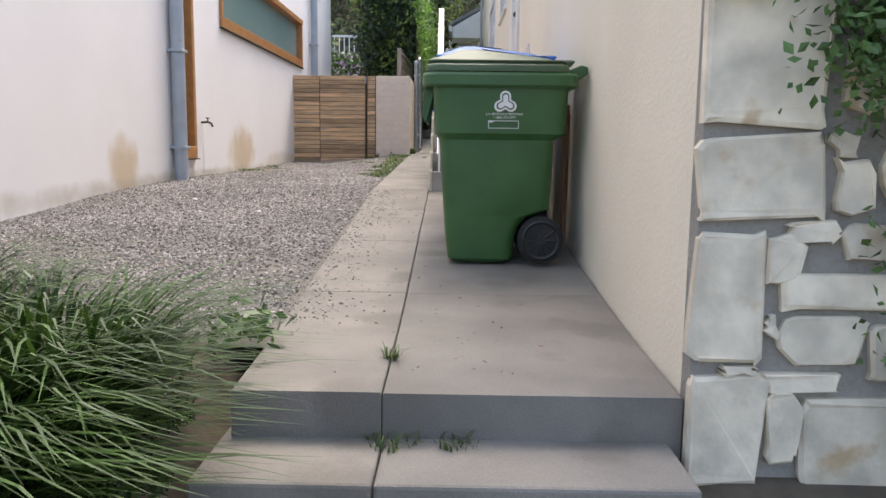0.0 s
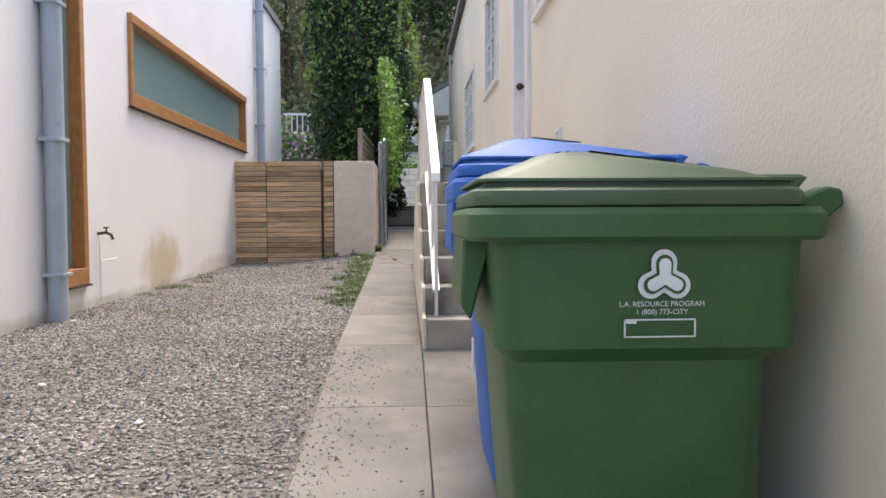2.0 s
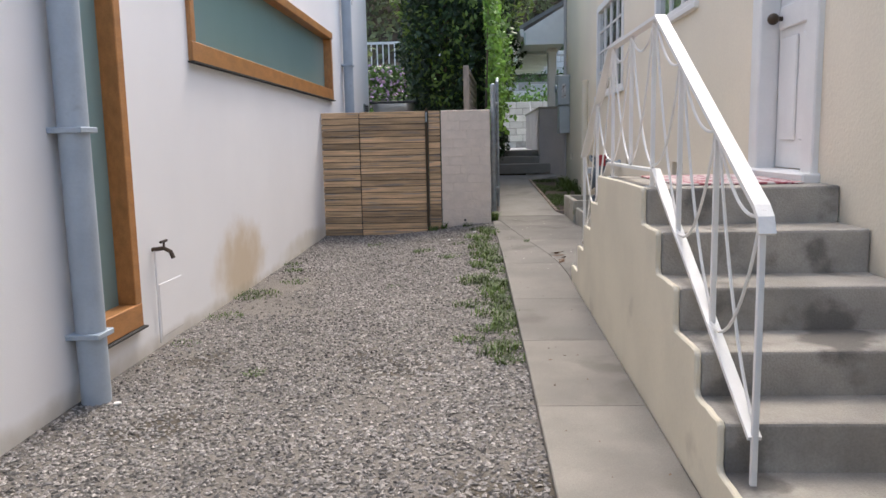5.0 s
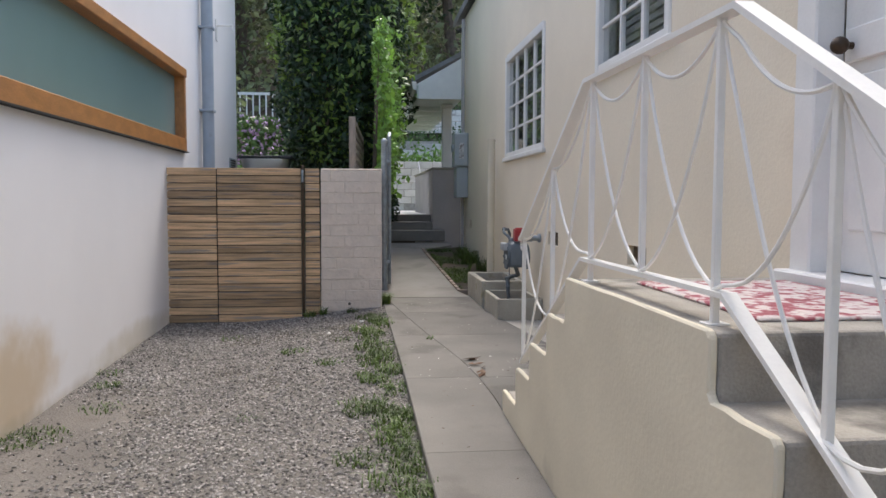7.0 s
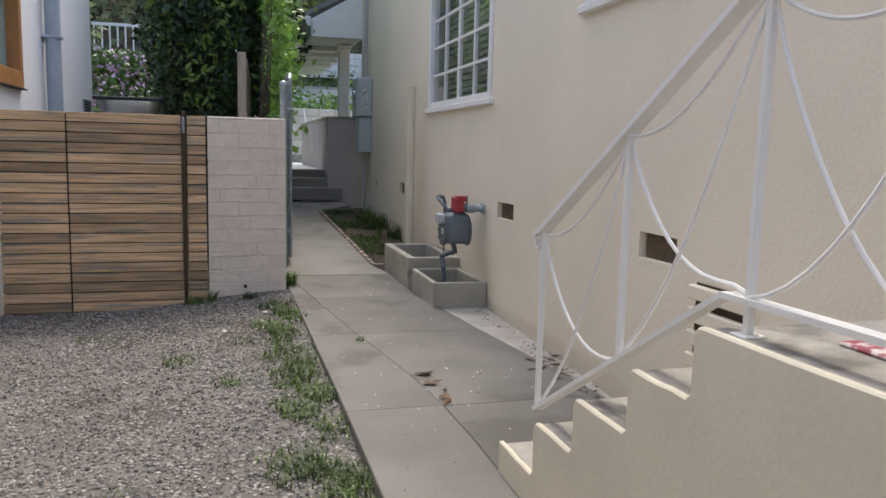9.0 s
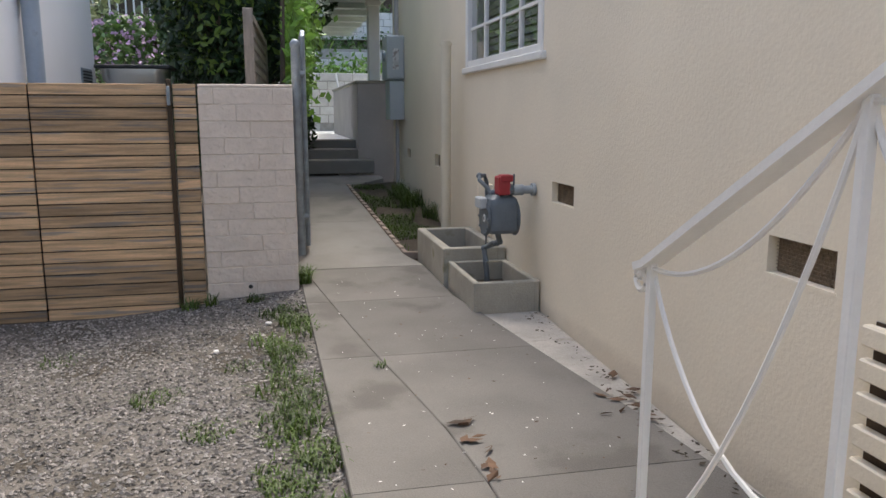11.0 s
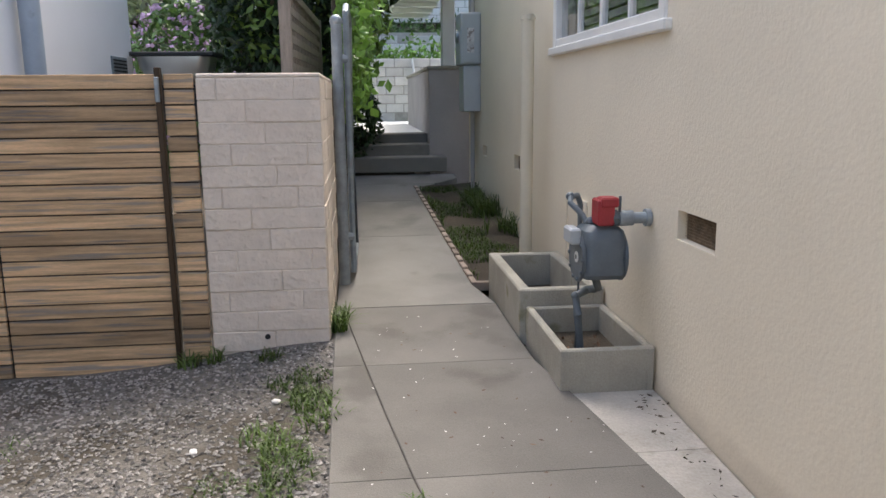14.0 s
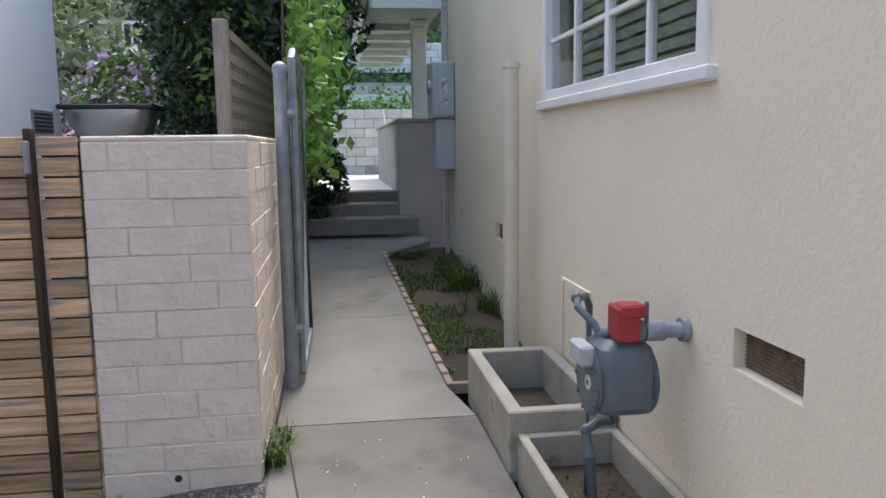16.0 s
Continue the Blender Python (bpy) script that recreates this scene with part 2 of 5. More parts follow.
def gravel_z(x, y):
    z, side = interp(y, GRAVEL_Z), min(1.0, max(0.0, (x + 2.6) / 1.7))
    edge = path_z(y) - interp(y, [(5.0, 0.01), (7.0, 0.03), (11.0, 0.07), (13.5, 0.03), (15.0, 0.02)])
    return z + (edge - z) * side * side * (3 - 2 * side) + 0.012 * noise.noise(Vector((x * 1.3, y * 1.3, 0)))


def link(name, bm, mat, parent=None, label="", smooth=False):
    me = bpy.data.meshes.new(name)
    bm.to_mesh(me)
    bm.free()
    me.materials.append(mat)
    if smooth:
        me.shade_smooth()
        me.set_sharp_from_angle(angle=radians(32))
    ob = new(name, me)
    if parent is not None:
        ob.parent = parent
        ob.matrix_parent_inverse = parent.matrix_basis.inverted() if parent.parent is None else Matrix.Identity(4)
    if label:
        ob["label"] = label
    return ob


def part(name, bm, mat, parent, label="", smooth=False):
    return link(name, bm, mat, parent, label, smooth)


def thing(name, at, label, category, group="", kind=""):
    ob = new(name)
    ob.matrix_basis = Matrix.Translation(at)
    ob.empty_display_size = 0.1
    return tagged(ob, label, category, group, kind)


def structure(name, bm, mat, label, category, smooth=False):
    return tagged(link(name, bm, mat, None, "", smooth), label, category, "", "structure")


def box(x0, x1, y0, y1, z0, z1, bevel=0.0, bm=None, segments=1):
    own = bmesh.new()
    bmesh.ops.create_cube(own, size=1.0, matrix=Matrix.Translation(((x0 + x1) / 2, (y0 + y1) / 2, (z0 + z1) / 2)) @ Matrix.Diagonal((x1 - x0, y1 - y0, z1 - z0, 1)))
    if bevel:
        bmesh.ops.bevel(own, geom=own.edges[:], offset=bevel, segments=segments, affect="EDGES", profile=0.5)
    return own if bm is None else merge(bm, own)


def merge(bm, other):
    me = bpy.data.meshes.new("temp")
    other.to_mesh(me)
    other.free()
    bm.from_mesh(me)
    bpy.data.meshes.remove(me)
    return bm


def tube(points, r, sides=8, bm=None, r_end=None, cap=True, flat=None):
    """A swept round bar; flat = (half width, half height) makes a flat bar."""
    bm = bm or bmesh.new()
    pts = [Vector(p) for p in points]
    rings = []
    for i, p in enumerate(pts):
        d = (pts[min(i + 1, len(pts) - 1)] - pts[max(i - 1, 0)]).normalized()
        side = d.cross(Vector((0, 0, 1)))
        side = side.normalized() if side.length > 1e-3 else Vector((1, 0, 0))
        up = side.cross(d)
        rr = r if r_end is None else r + (r_end - r) * i / (len(pts) - 1)
        if flat:
            ring = [p + side * a * flat[0] + up * b * flat[1] for a, b in ((-1, -1), (1, -1), (1, 1), (-1, 1))]
        else:
            ring = [p + (side * math.cos(2 * math.pi * k / sides) + up * math.sin(2 * math.pi * k / sides)) * rr for k in range(sides)]
        rings.append([bm.verts.new(v) for v in ring])
    n = len(rings[0])
    for a, b in zip(rings, rings[1:]):
        for k in range(n):
            bm.faces.new((a[k], a[(k + 1) % n], b[(k + 1) % n], b[k]))
    if cap:
        bm.faces.new(rings[0][::-1])
        bm.faces.new(rings[-1])
    bmesh.ops.recalc_face_normals(bm, faces=bm.faces[:])
    return bm


def loft(sections, r=0.05, bm=None, corner=5):
    """Rounded rectangles (z, x0, x1, y0, y1[, radius]) joined upwards."""
    bm = bm or bmesh.new()
    rings = []
    for z, x0, x1, y0, y1, *rad in sections:
        q = rad[0] if rad else r
        ring = []
        for cx, cy, a0 in ((x1 - q, y1 - q, 0), (x0 + q, y1 - q, 90), (x0 + q, y0 + q, 180), (x1 - q, y0 + q, 270)):
            for k in range(corner):
                a = radians(a0 + 90 * k / (corner - 1))
                ring.append(bm.verts.new((cx + q * math.cos(a), cy + q * math.sin(a), z)))
        rings.append(ring)
    n = len(rings[0])
    for a, b in zip(rings, rings[1:]):
        for k in range(n):
            bm.faces.new((a[k], a[(k + 1) % n], b[(k + 1) % n], b[k]))
    bm.faces.new(rings[0][::-1])
    bm.faces.new(rings[-1])
    return bm


def disc_cylinder(at, axis, r, depth, sides=24, bm=None, bevel=0.0):
    own = bmesh.new()
    rot = Vector((0, 0, 1)).rotation_difference(Vector(axis)).to_matrix().to_4x4()
    bmesh.ops.create_cone(own, cap_ends=True, segments=sides, radius1=r, radius2=r, depth=depth, matrix=Matrix.Translation(at) @ rot)
    if bevel:
        rim = [e for e in own.edges if len(e.link_faces) == 2 and any(len(f.verts) > 4 for f in e.link_faces)]
        bmesh.ops.bevel(own, geom=rim, offset=bevel, segments=2, affect="EDGES")
    return own if bm is None else merge(bm, own)


def prism(outline, axis, a, b, bevel=0.0):
    """A flat outline pushed from a to b along x, y or z; outline in the other two axes."""
    bm = bmesh.new()

    def at(p, v):
        return {"x": (v, p[0], p[1]), "y": (p[0], v, p[1]), "z": (p[0], p[1], v)}[axis]
    lo, hi = [bm.verts.new(at(p, a)) for p in outline], [bm.verts.new(at(p, b)) for p in outline]
    bm.faces.new(lo[::-1])
    bm.faces.new(hi)
    for i in range(len(outline)):
        j = (i + 1) % len(outline)
        bm.faces.new((lo[i], lo[j], hi[j], hi[i]))
    bmesh.ops.recalc_face_normals(bm, faces=bm.faces[:])
    if bevel:
        bmesh.ops.bevel(bm, geom=bm.edges[:], offset=bevel, segments=1, affect="EDGES")
    return bm


def pierced_wall(x0, x1, y0, y1, z0, z1, openings):
    """A thick wall along y with rectangular openings (ya, yb, za, zb)."""
    ys = sorted({y0, y1, *[v for o in openings for v in o[:2]]})
    zs = sorted({z0, z1, *[v for o in openings for v in o[2:]]})
    bm = bmesh.new()
    for ya, yb in zip(ys, ys[1:]):
        run = None
        for za, zb in zip(zs, zs[1:]):
            cy, cz = (ya + yb) / 2, (za + zb) / 2
            if any(o[0] < cy < o[1] and o[2] < cz < o[3] for o in openings):
                if run:
                    box(x0, x1, ya, yb, run[0], run[1], 0, bm)
                run = None
            else:
                run = (run[0], zb) if run else (za, zb)
        if run:
            box(x0, x1, ya, yb, run[0], run[1], 0, bm)
    return bm


def mesh_from(name, verts, faces, mat, parent=None, smooth=False):
    me = bpy.data.meshes.new(name)
    me.from_pydata(verts, [], faces)
    me.materials.append(mat)
    if smooth:
        me.shade_smooth()
    ob = new(name, me)
    if parent is not None:
        ob.parent = parent
        ob.matrix_parent_inverse = parent.matrix_basis.inverted()
    return ob


def leaves(name, centres, size, mat, parent=None, outward=None, long=1.8, hang=0.0):
    """Many small folded leaves, one at each centre."""
    n = len(centres)
    c = np.asarray(centres, float)
    d = rng.normal(size=(n, 3))
    d[:, 2] -= hang
    d /= np.linalg.norm(d, axis=1)[:, None]
    w = rng.normal(size=(n, 3))
    if outward is not None:
        w = np.cross(d, np.asarray(outward) + rng.normal(size=(n, 3)) * 0.6)
    else:
        w = np.cross(d, w)
    w /= np.linalg.norm(w, axis=1)[:, None] + 1e-9
    nn = np.cross(d, w)
    s = (size * rng.uniform(0.6, 1.3, n))[:, None]
    v = np.stack([c - d * s * long / 2, c + w * s * 0.45 + nn * s * 0.12, c + d * s * long / 2, c - w * s * 0.45 + nn * s * 0.12], 1).reshape(-1, 3)
    i = np.arange(n) * 4
    f = np.concatenate([np.stack([i, i + 1, i + 2], 1), np.stack([i, i + 2, i + 3], 1)])
    return mesh_from(name, v.tolist(), f.tolist(), mat, parent)


def blades(name, roots, heights, lean, width, mat, parent=None, steps=5, kind=""):
    """Grass: bent tapering strips; lean is the sideways reach for each blade (x, y)."""
    verts, faces = [], []
    for (x, y, z), h, (lx, ly) in zip(roots, heights, lean):
        a = math.atan2(ly, lx) + math.pi / 2
        base = len(verts)
        for k in range(steps + 1):
            t = k / steps
            w = width * (1 - t) ** 0.6 * 0.5 + 0.0004
            px, py, pz = x + lx * t * t, y + ly * t * t, z + h * (t - 0.45 * t ** 3)
            verts += [(px - w * math.cos(a), py - w * math.sin(a), pz), (px + w * math.cos(a), py + w * math.sin(a), pz)]
        for k in range(steps):
            b = base + 2 * k
            faces.append((b, b + 1, b + 3, b + 2))
    ob = mesh_from(name, verts, faces, mat, parent)
    if kind:
        ob["kind"] = kind
    return ob


def tuft(x, y, z, n, h, spread, width, mat, name="grass_tuft", label="green weed tuft growing in the gravel", category="weed"):
    roots, hs, lean = [], [], []
    for _ in range(n):
        a, r = rng.uniform(0, 2 * math.pi), spread * math.sqrt(rng.uniform(0, 1))
        roots.append((x + r * math.cos(a), y + r * math.sin(a), z - 0.01))
        hs.append(h * rng.uniform(0.5, 1.2))
        b = rng.uniform(0, 2 * math.pi)
        lean.append((h * rng.uniform(0.3, 1.0) * math.cos(b), h * rng.uniform(0.3, 1.0) * math.sin(b)))
    return tagged(blades(name, roots, hs, lean, width, mat, None, 4), label, category, "", "stuff")


def text_mesh(name, body_text, size, m, mat, parent):
    cu = bpy.data.curves.new(name, "FONT")
    cu.body, cu.size, cu.align_x = body_text, size, "CENTER"
    tmp = bpy.data.objects.new("temp_text", cu)
    me = bpy.data.meshes.new_from_object(tmp)
    me.name = name
    bpy.data.objects.remove(tmp)
    me.transform(m)
    me.materials.clear()
    me.materials.append(mat)
    ob = new(name, me)
    ob.parent = parent
    ob.matrix_parent_inverse = parent.matrix_basis.inverted() if parent.parent is None else Matrix.Identity(4)
    return ob


# ---- setting: ground ----
def ground_height(x, y):
    if y > 15.5:
        base = 1.46
        if y > 28.6:
            base += (y - 28.6) * 0.55 if y < 80 else 28.3
            base += 1.2
        return base
    if x < -3.3 or x > 0.6:
        return interp(y, [(-60, 0.3), (1.0, 0.36), (2.5, 0.9), (16, 1.3)])
    if x < -0.84:
        return interp(y, [(-60, 0.3), (0.3, 0.45), (1.0, 0.68), (1.6, 0.86), (2.4, 0.99), (3.2, 1.05)]) if y < 2.9 else gravel_z(x, y) - 0.04
    return interp(y, [(-60, 0.3), (1.0, 0.36), (2.1, 0.70), (16, 1.40)])


gx = sorted({*np.linspace(-90, 90, 37).round(2), *np.linspace(-5, 3, 33).round(2)})
gy = sorted({*np.linspace(-60, 140, 41).round(2), *np.linspace(-2, 30, 65).round(2)})
gv = [(float(x), float(y), ground_height(x, y) + (0.5 * noise.noise(Vector((x * 0.15, y * 0.15, 3))) if y > 32 else 0)) for y in gy for x in gx]
nx = len(gx)
gf = [(j * nx + i, j * nx + i + 1, (j + 1) * nx + i + 1, (j + 1) * nx + i) for j in range(len(gy) - 1) for i in range(nx - 1)]
tagged(mesh_from("ground", gv, gf, M_HILL), "brown earth under the lots and wooded hillside", "ground", "", "structure")

xs, ys = np.linspace(-3.26, -0.77, 26), np.linspace(2.55, 15.2, 100)
gv = [(float(x), float(y), gravel_z(x, y)) for y in ys for x in xs]
gf = [(j * 26 + i, j * 26 + i + 1, (j + 1) * 26 + i + 1, (j + 1) * 26 + i) for j in range(99) for i in range(25)]
tagged(mesh_from("gravel_bed", gv, gf, M_GRAVEL_BED, None, True), "grey-beige gravel yard between two houses", "gravel", "", "structure")

pavement = structure("pavement", box(-3.0, 3.0, -12.0, 1.06, 0.30, 0.42, 0.01), M_CONCRETE, "worn grey concrete pavement below the steps", "pavement")
front_steps = thing("front_steps", (0, 1.4, 0.4), "weathered grey concrete steps up to the side path", "steps", "", "structure")
for i, (ya, z) in enumerate(((1.05, 0.55), (1.40, 0.69), (1.72, 0.828))):
    for xa, xb in ((-0.83, -0.3125), (-0.3085, 0.60)):
        part("step", box(xa, xb, ya, 2.2, z - 0.30, z, 0.012, None, 2), M_CONCRETE, front_steps)

# ---- setting: left house ----
WIN_BAND = (10.19, 15.68, 3.305, 4.22)
WIN_TALL = (8.36, 9.04, 1.585, 5.6)
structure("wall_west", pierced_wall(-3.55, -3.25, 1.0, 19.5, 0.6, 6.3, [WIN_BAND, WIN_TALL]), M_WHITE_STUCCO,
          "white stucco house wall with brown water stains near the gravel", "wall")
structure("wall_west_end", box(-8.0, -3.55, 19.2, 19.5, 0.6, 6.3), M_WHITE_STUCCO, "white stucco rear wall of the modern house", "wall")
structure("wall_west_front", box(-8.0, -3.25, 0.7, 0.998, 0.3, 6.3), M_WHITE_STUCCO, "white stucco front wall of the modern house", "wall")
structure("roof_west", box(-8.2, -3.2, 0.6, 19.6, 6.3, 6.45), M_ROOF, "flat grey roof of the modern house", "roof")


def wood_window(name, o, label, sides):
    ya, yb, za, zb = o
    w = thing(name, (-3.25, (ya + yb) / 2, za), label, "window", "", "structure")
    bm = bmesh.new()
    t = 0.105
    box(-3.40, -3.215, ya - 0.01, yb + 0.01, za - 0.02, za + t * 1.2, 0.006, bm)
    part("sill", bm, M_ORANGE_WOOD, w)
    part("head_trim", box(-3.40, -3.205, ya - 0.01, yb + 0.01, zb - t * 0.8, zb + 0.012, 0.006), M_ORANGE_WOOD, w)
    for yy in sides:
        part("jamb", box(-3.40, -3.216, yy, yy + 0.085, za + t * 1.2, zb - t * 0.8, 0.005), M_ORANGE_WOOD, w)
    part("flashing", box(-3.3, -3.195, ya - 0.03, yb + 0.03, za - 0.034, za - 0.021, 0.002), M_DARK, w)
    part("pane", box(-3.345, -3.325, ya, yb, za, zb), M_TEAL, w, "pale teal frosted glass pane")


wood_window("window_1", WIN_BAND, "long low window with orange wood frame and frosted teal glass", (10.18, 15.60))
wood_window("window_2", WIN_TALL, "tall narrow window with orange wood frame and frosted teal glass", (8.35, 8.965))


def downspout(y, z0, label):
    d = thing("downspout", (-3.15, y, z0), label, "downspout", "downspouts")
    part("pipe", tube([(-3.155, y, z0), (-3.155, y, z0 + 2.8), (-3.155, y, 6.2)], 0.075, 14), M_DOWNSPOUT, d, "", True)
    for z in np.arange(z0 + 0.35, 6.1, 1.05):
        part("strap", box(-3.25, -3.072, y - 0.085, y + 0.085, z, z + 0.03, 0.004), M_DOWNSPOUT, d)
    return d


downspout(8.30, 1.335, "grey-blue round metal downspout with straps on a white wall")
downspout(16.65, 1.40, "grey-blue round metal downspout with straps on a white wall")
tap = thing("garden_tap", (-3.25, 9.36, 2.0), "old brass garden tap on a white wall", "tap")
part("spout", tube([(-3.26, 9.32, 2.0), (-3.17, 9.32, 2.01), (-3.12, 9.30, 1.99), (-3.10, 9.29, 1.95)], 0.014, 8), M_BRONZE, tap, "", True)
part("handle", tube([(-3.17, 9.27, 2.055), (-3.17, 9.37, 2.055)], 0.009, 6), M_BRONZE, tap)
part("stem", tube([(-3.17, 9.32, 2.0), (-3.17, 9.32, 2.055)], 0.008, 6), M_BRONZE, tap)
part("supply_pipe", tube([(-3.235, 9.32, 2.0), (-3.235, 9.32, 1.38)], 0.007, 8), M_WHITE_STUCCO, tap, "white painted pipe")
panel = thing("wall_panel", (-3.25, 9.57, 1.40), "small flush white access panel low on the wall", "panel")
part("cover", box(-3.26, -3.2465, 9.38, 9.76, 1.40, 1.76, 0.004), M_WHITE_STUCCO, panel)
bracket = thing("wall_bracket", (-3.25, 18.0, 5.1), "small white metal bracket on a white wall", "bracket")
part("plate", box(-3.25, -3.235, 17.75, 17.85, 4.98, 5.28, 0.003), M_WHITE_PAINT, bracket)
part("arm", tube([(-3.24, 17.8, 5.2), (-3.02, 17.8, 5.2), (-3.02, 17.8, 5.12)], 0.015, 6), M_WHITE_PAINT, bracket)
vent = thing("foundation_vent", (-3.25, 19.0, 3.17), "dark louvred vent on a white wall", "vent", "vents")
part("grille", box(-3.26, -3.235, 18.75, 19.25, 3.17, 3.38, 0.004), M_GALV, vent)
for k in range(5):
    part("slat", box(-3.236, -3.225, 18.79, 19.21, 3.19 + k * 0.036, 3.205 + k * 0.036), M_DARK, vent)

# ---- setting: right house ----
WIN_A = (13.98, 15.97, 3.265, 4.50)
WIN_B = (10.86, 12.25, 3.71, 4.95)
WIN_C = (7.55, 8.22, 3.72, 4.95)
DOOR = (8.62, 9.38, 2.42, 4.46)
VENTS = [(13.37, 13.74, 2.305, 2.435), (11.165, 11.515, 2.30, 2.435), (17.14, 17.42, 2.29, 2.42), (18.98, 19.25, 2.28, 2.40)]
east = pierced_wall(0.61, 0.86, 2.12, 20.4, 0.7, 5.9, [WIN_A, WIN_B, WIN_C, DOOR, *VENTS])
for v in east.verts:
    v.co.x += max(0.0, 8.5 - v.co.y) * 0.0055    # the old wall leans out of line towards the street
structure("wall_east", east, M_CREAM,
          "cream stucco house wall above the concrete path", "wall")
structure("wall_east_end", box(0.86, 6.5, 20.15, 20.4, 0.7, 5.9), M_CREAM, "cream stucco rear wall of the older house", "wall")
structure("roof_east", prism([(0.5, 5.9), (3.6, 7.3), (6.8, 5.9), (6.8, 6.02), (3.6, 7.42), (0.5, 6.02)], "y", 1.6, 20.7), M_ROOF, "grey shingled gable roof of the older house", "roof")
# added box behind the windows, its surfaces dark so the panes look dim
structure("ceiling_east", box(0.86, 6.5, 2.3, 20.15, 5.7, 5.8), M_ROOM_SHADE, "added ceiling of the window backing box, coloured dark as shade", "ceiling")
structure("wall_east_room", box(2.6, 2.7, 2.4, 20.1, 0.7, 5.7), M_ROOM_SHADE, "added wall behind the windows, coloured dark as room shade", "wall")
structure("floor_east", box(0.86, 2.6, 2.4, 20.1, 2.2, 2.38), M_ROOM_SHADE, "added floor of the window backing box, coloured dark as shade", "floor")


def sash_window(name, o, cols, rows, label, blinds=True):
    ya, yb, za, zb = o
    w = thing(name, (0.61, (ya + yb) / 2, za), label, "window", "white sash windows", "structure")
    c = 0.075
    for yy in (ya - 0.02, yb - c + 0.02):
        part("window_frame", box(0.592, 0.74, yy, yy + c, za, zb, 0.006), M_WHITE_PAINT, w)
    part("window_frame", box(0.594, 0.74, ya + c - 0.02, yb - c + 0.02, zb - c, zb + 0.02, 0.006), M_WHITE_PAINT, w)
    part("window_frame", box(0.597, 0.74, ya + c - 0.02, yb - c + 0.02, za, za + c * 0.7, 0.006), M_WHITE_PAINT, w)
    part("window_sill", box(0.572, 0.74, ya - 0.075, yb + 0.075, za - 0.055, za - 0.001, 0.008), M_WHITE_PAINT, w)
    y0, y1, z0, z1 = ya + c - 0.02, yb - c + 0.02, za + c * 0.7, zb - c
    for k in range(1, cols):
        wide = 0.024 if k == cols // 2 else 0.014
        yy = y0 + (y1 - y0) * k / cols
        part("muntin", box(0.618, 0.66, yy - wide, yy + wide, z0, z1, 0.004), M_WHITE_PAINT, w)
    for k in range(1, rows):
        zz = z0 + (z1 - z0) * k / rows
        part("muntin", box(0.622, 0.656, y0, y1, zz - 0.013, zz + 0.013, 0.004), M_WHITE_PAINT, w)
    for a in range(cols):
        for b in range(rows):
            p = part("pane", box(0.636, 0.640, y0 + (y1 - y0) * a / cols + 0.01, y0 + (y1 - y0) * (a + 1) / cols - 0.01,
                                 z0 + (z1 - z0) * b / rows + 0.01, z0 + (z1 - z0) * (b + 1) / rows - 0.01), M_GLASS, w)
            p.visible_shadow = False
    if blinds:
        bl = thing("window_blind", (0.8, (ya + yb) / 2, za), "grey slatted blind hanging behind window panes", "blind", "blinds")
        for k in range(int((zb - za) / 0.06)):
            part("slat", box(0.775, 0.80, ya, yb, za + 0.012 + k * 0.06, za + 0.055 + k * 0.06), M_BLIND, bl)


sash_window("window_3", WIN_A, 4, 4, "white painted wood window with many small panes")
sash_window("window_4", WIN_B, 3, 4, "white painted wood window with small panes and sill")
sash_window("window_5", WIN_C, 2, 4, "white painted wood window high above the bins", False)

door = thing("door_1", (0.61, 9.0, 2.42), "cream white panelled side door with a leaded glass light, closed", "door", "", "structure")
part("door_leaf", box(0.69, 0.735, 8.67, 9.32, 2.46, 4.40, 0.004), M_WHITE_PAINT, door)
for ya in (8.75, 9.03):
    part("door_panel", box(0.676, 0.692, ya, ya + 0.22, 2.62, 3.22, 0.01), M_WHITE_PAINT, door)
part("door_rail", box(0.672, 0.692, 8.70, 9.29, 3.27, 3.40, 0.006), M_WHITE_PAINT, door)
light = part("door_light", box(0.680, 0.688, 8.80, 9.20, 3.52, 4.28), M_TEAL, door, "dark leaded glass")
for k in range(1, 6):
    part("lead_bar", box(0.672, 0.682, 8.80, 9.20, 3.52 + k * 0.127, 3.53 + k * 0.127), M_DARK, light)
for k in range(1, 3):
    part("lead_bar", box(0.671, 0.681, 8.80 + k * 0.133, 8.81 + k * 0.133, 3.52, 4.28), M_DARK, light)
for ya in (8.53, 9.33):
    part("door_casing", box(0.575, 0.70, ya, ya + 0.14, 2.42, 4.46, 0.008), M_WHITE_PAINT, door)
part("door_casing", box(0.573, 0.70, 8.53, 9.47, 4.462, 4.60, 0.008), M_WHITE_PAINT, door)
part("threshold", box(0.52, 0.72, 8.50, 9.50, 2.40, 2.455, 0.008), M_WHITE_PAINT, door)
knob = bmesh.new()
bmesh.ops.create_uvsphere(knob, u_segments=14, v_segments=10, radius=0.034, matrix=Matrix.Translation((0.62, 9.245, 3.33)))
disc_cylinder((0.665, 9.245, 3.33), (1, 0, 0), 0.014, 0.07, 10, knob)
disc_cylinder((0.682, 9.245, 3.33), (1, 0, 0), 0.036, 0.012, 16, knob)
part("door_knob", knob, M_BRONZE, door, "dark bronze knob", True)

bell = thing("doorbell_plate", (0.61, 7.32, 2.565), "white plastic vent plate on the cream wall", "plate")
part("plate", box(0.592, 0.618, 7.27, 7.38, 2.565, 2.735, 0.004), M_WHITE_PAINT, bell)
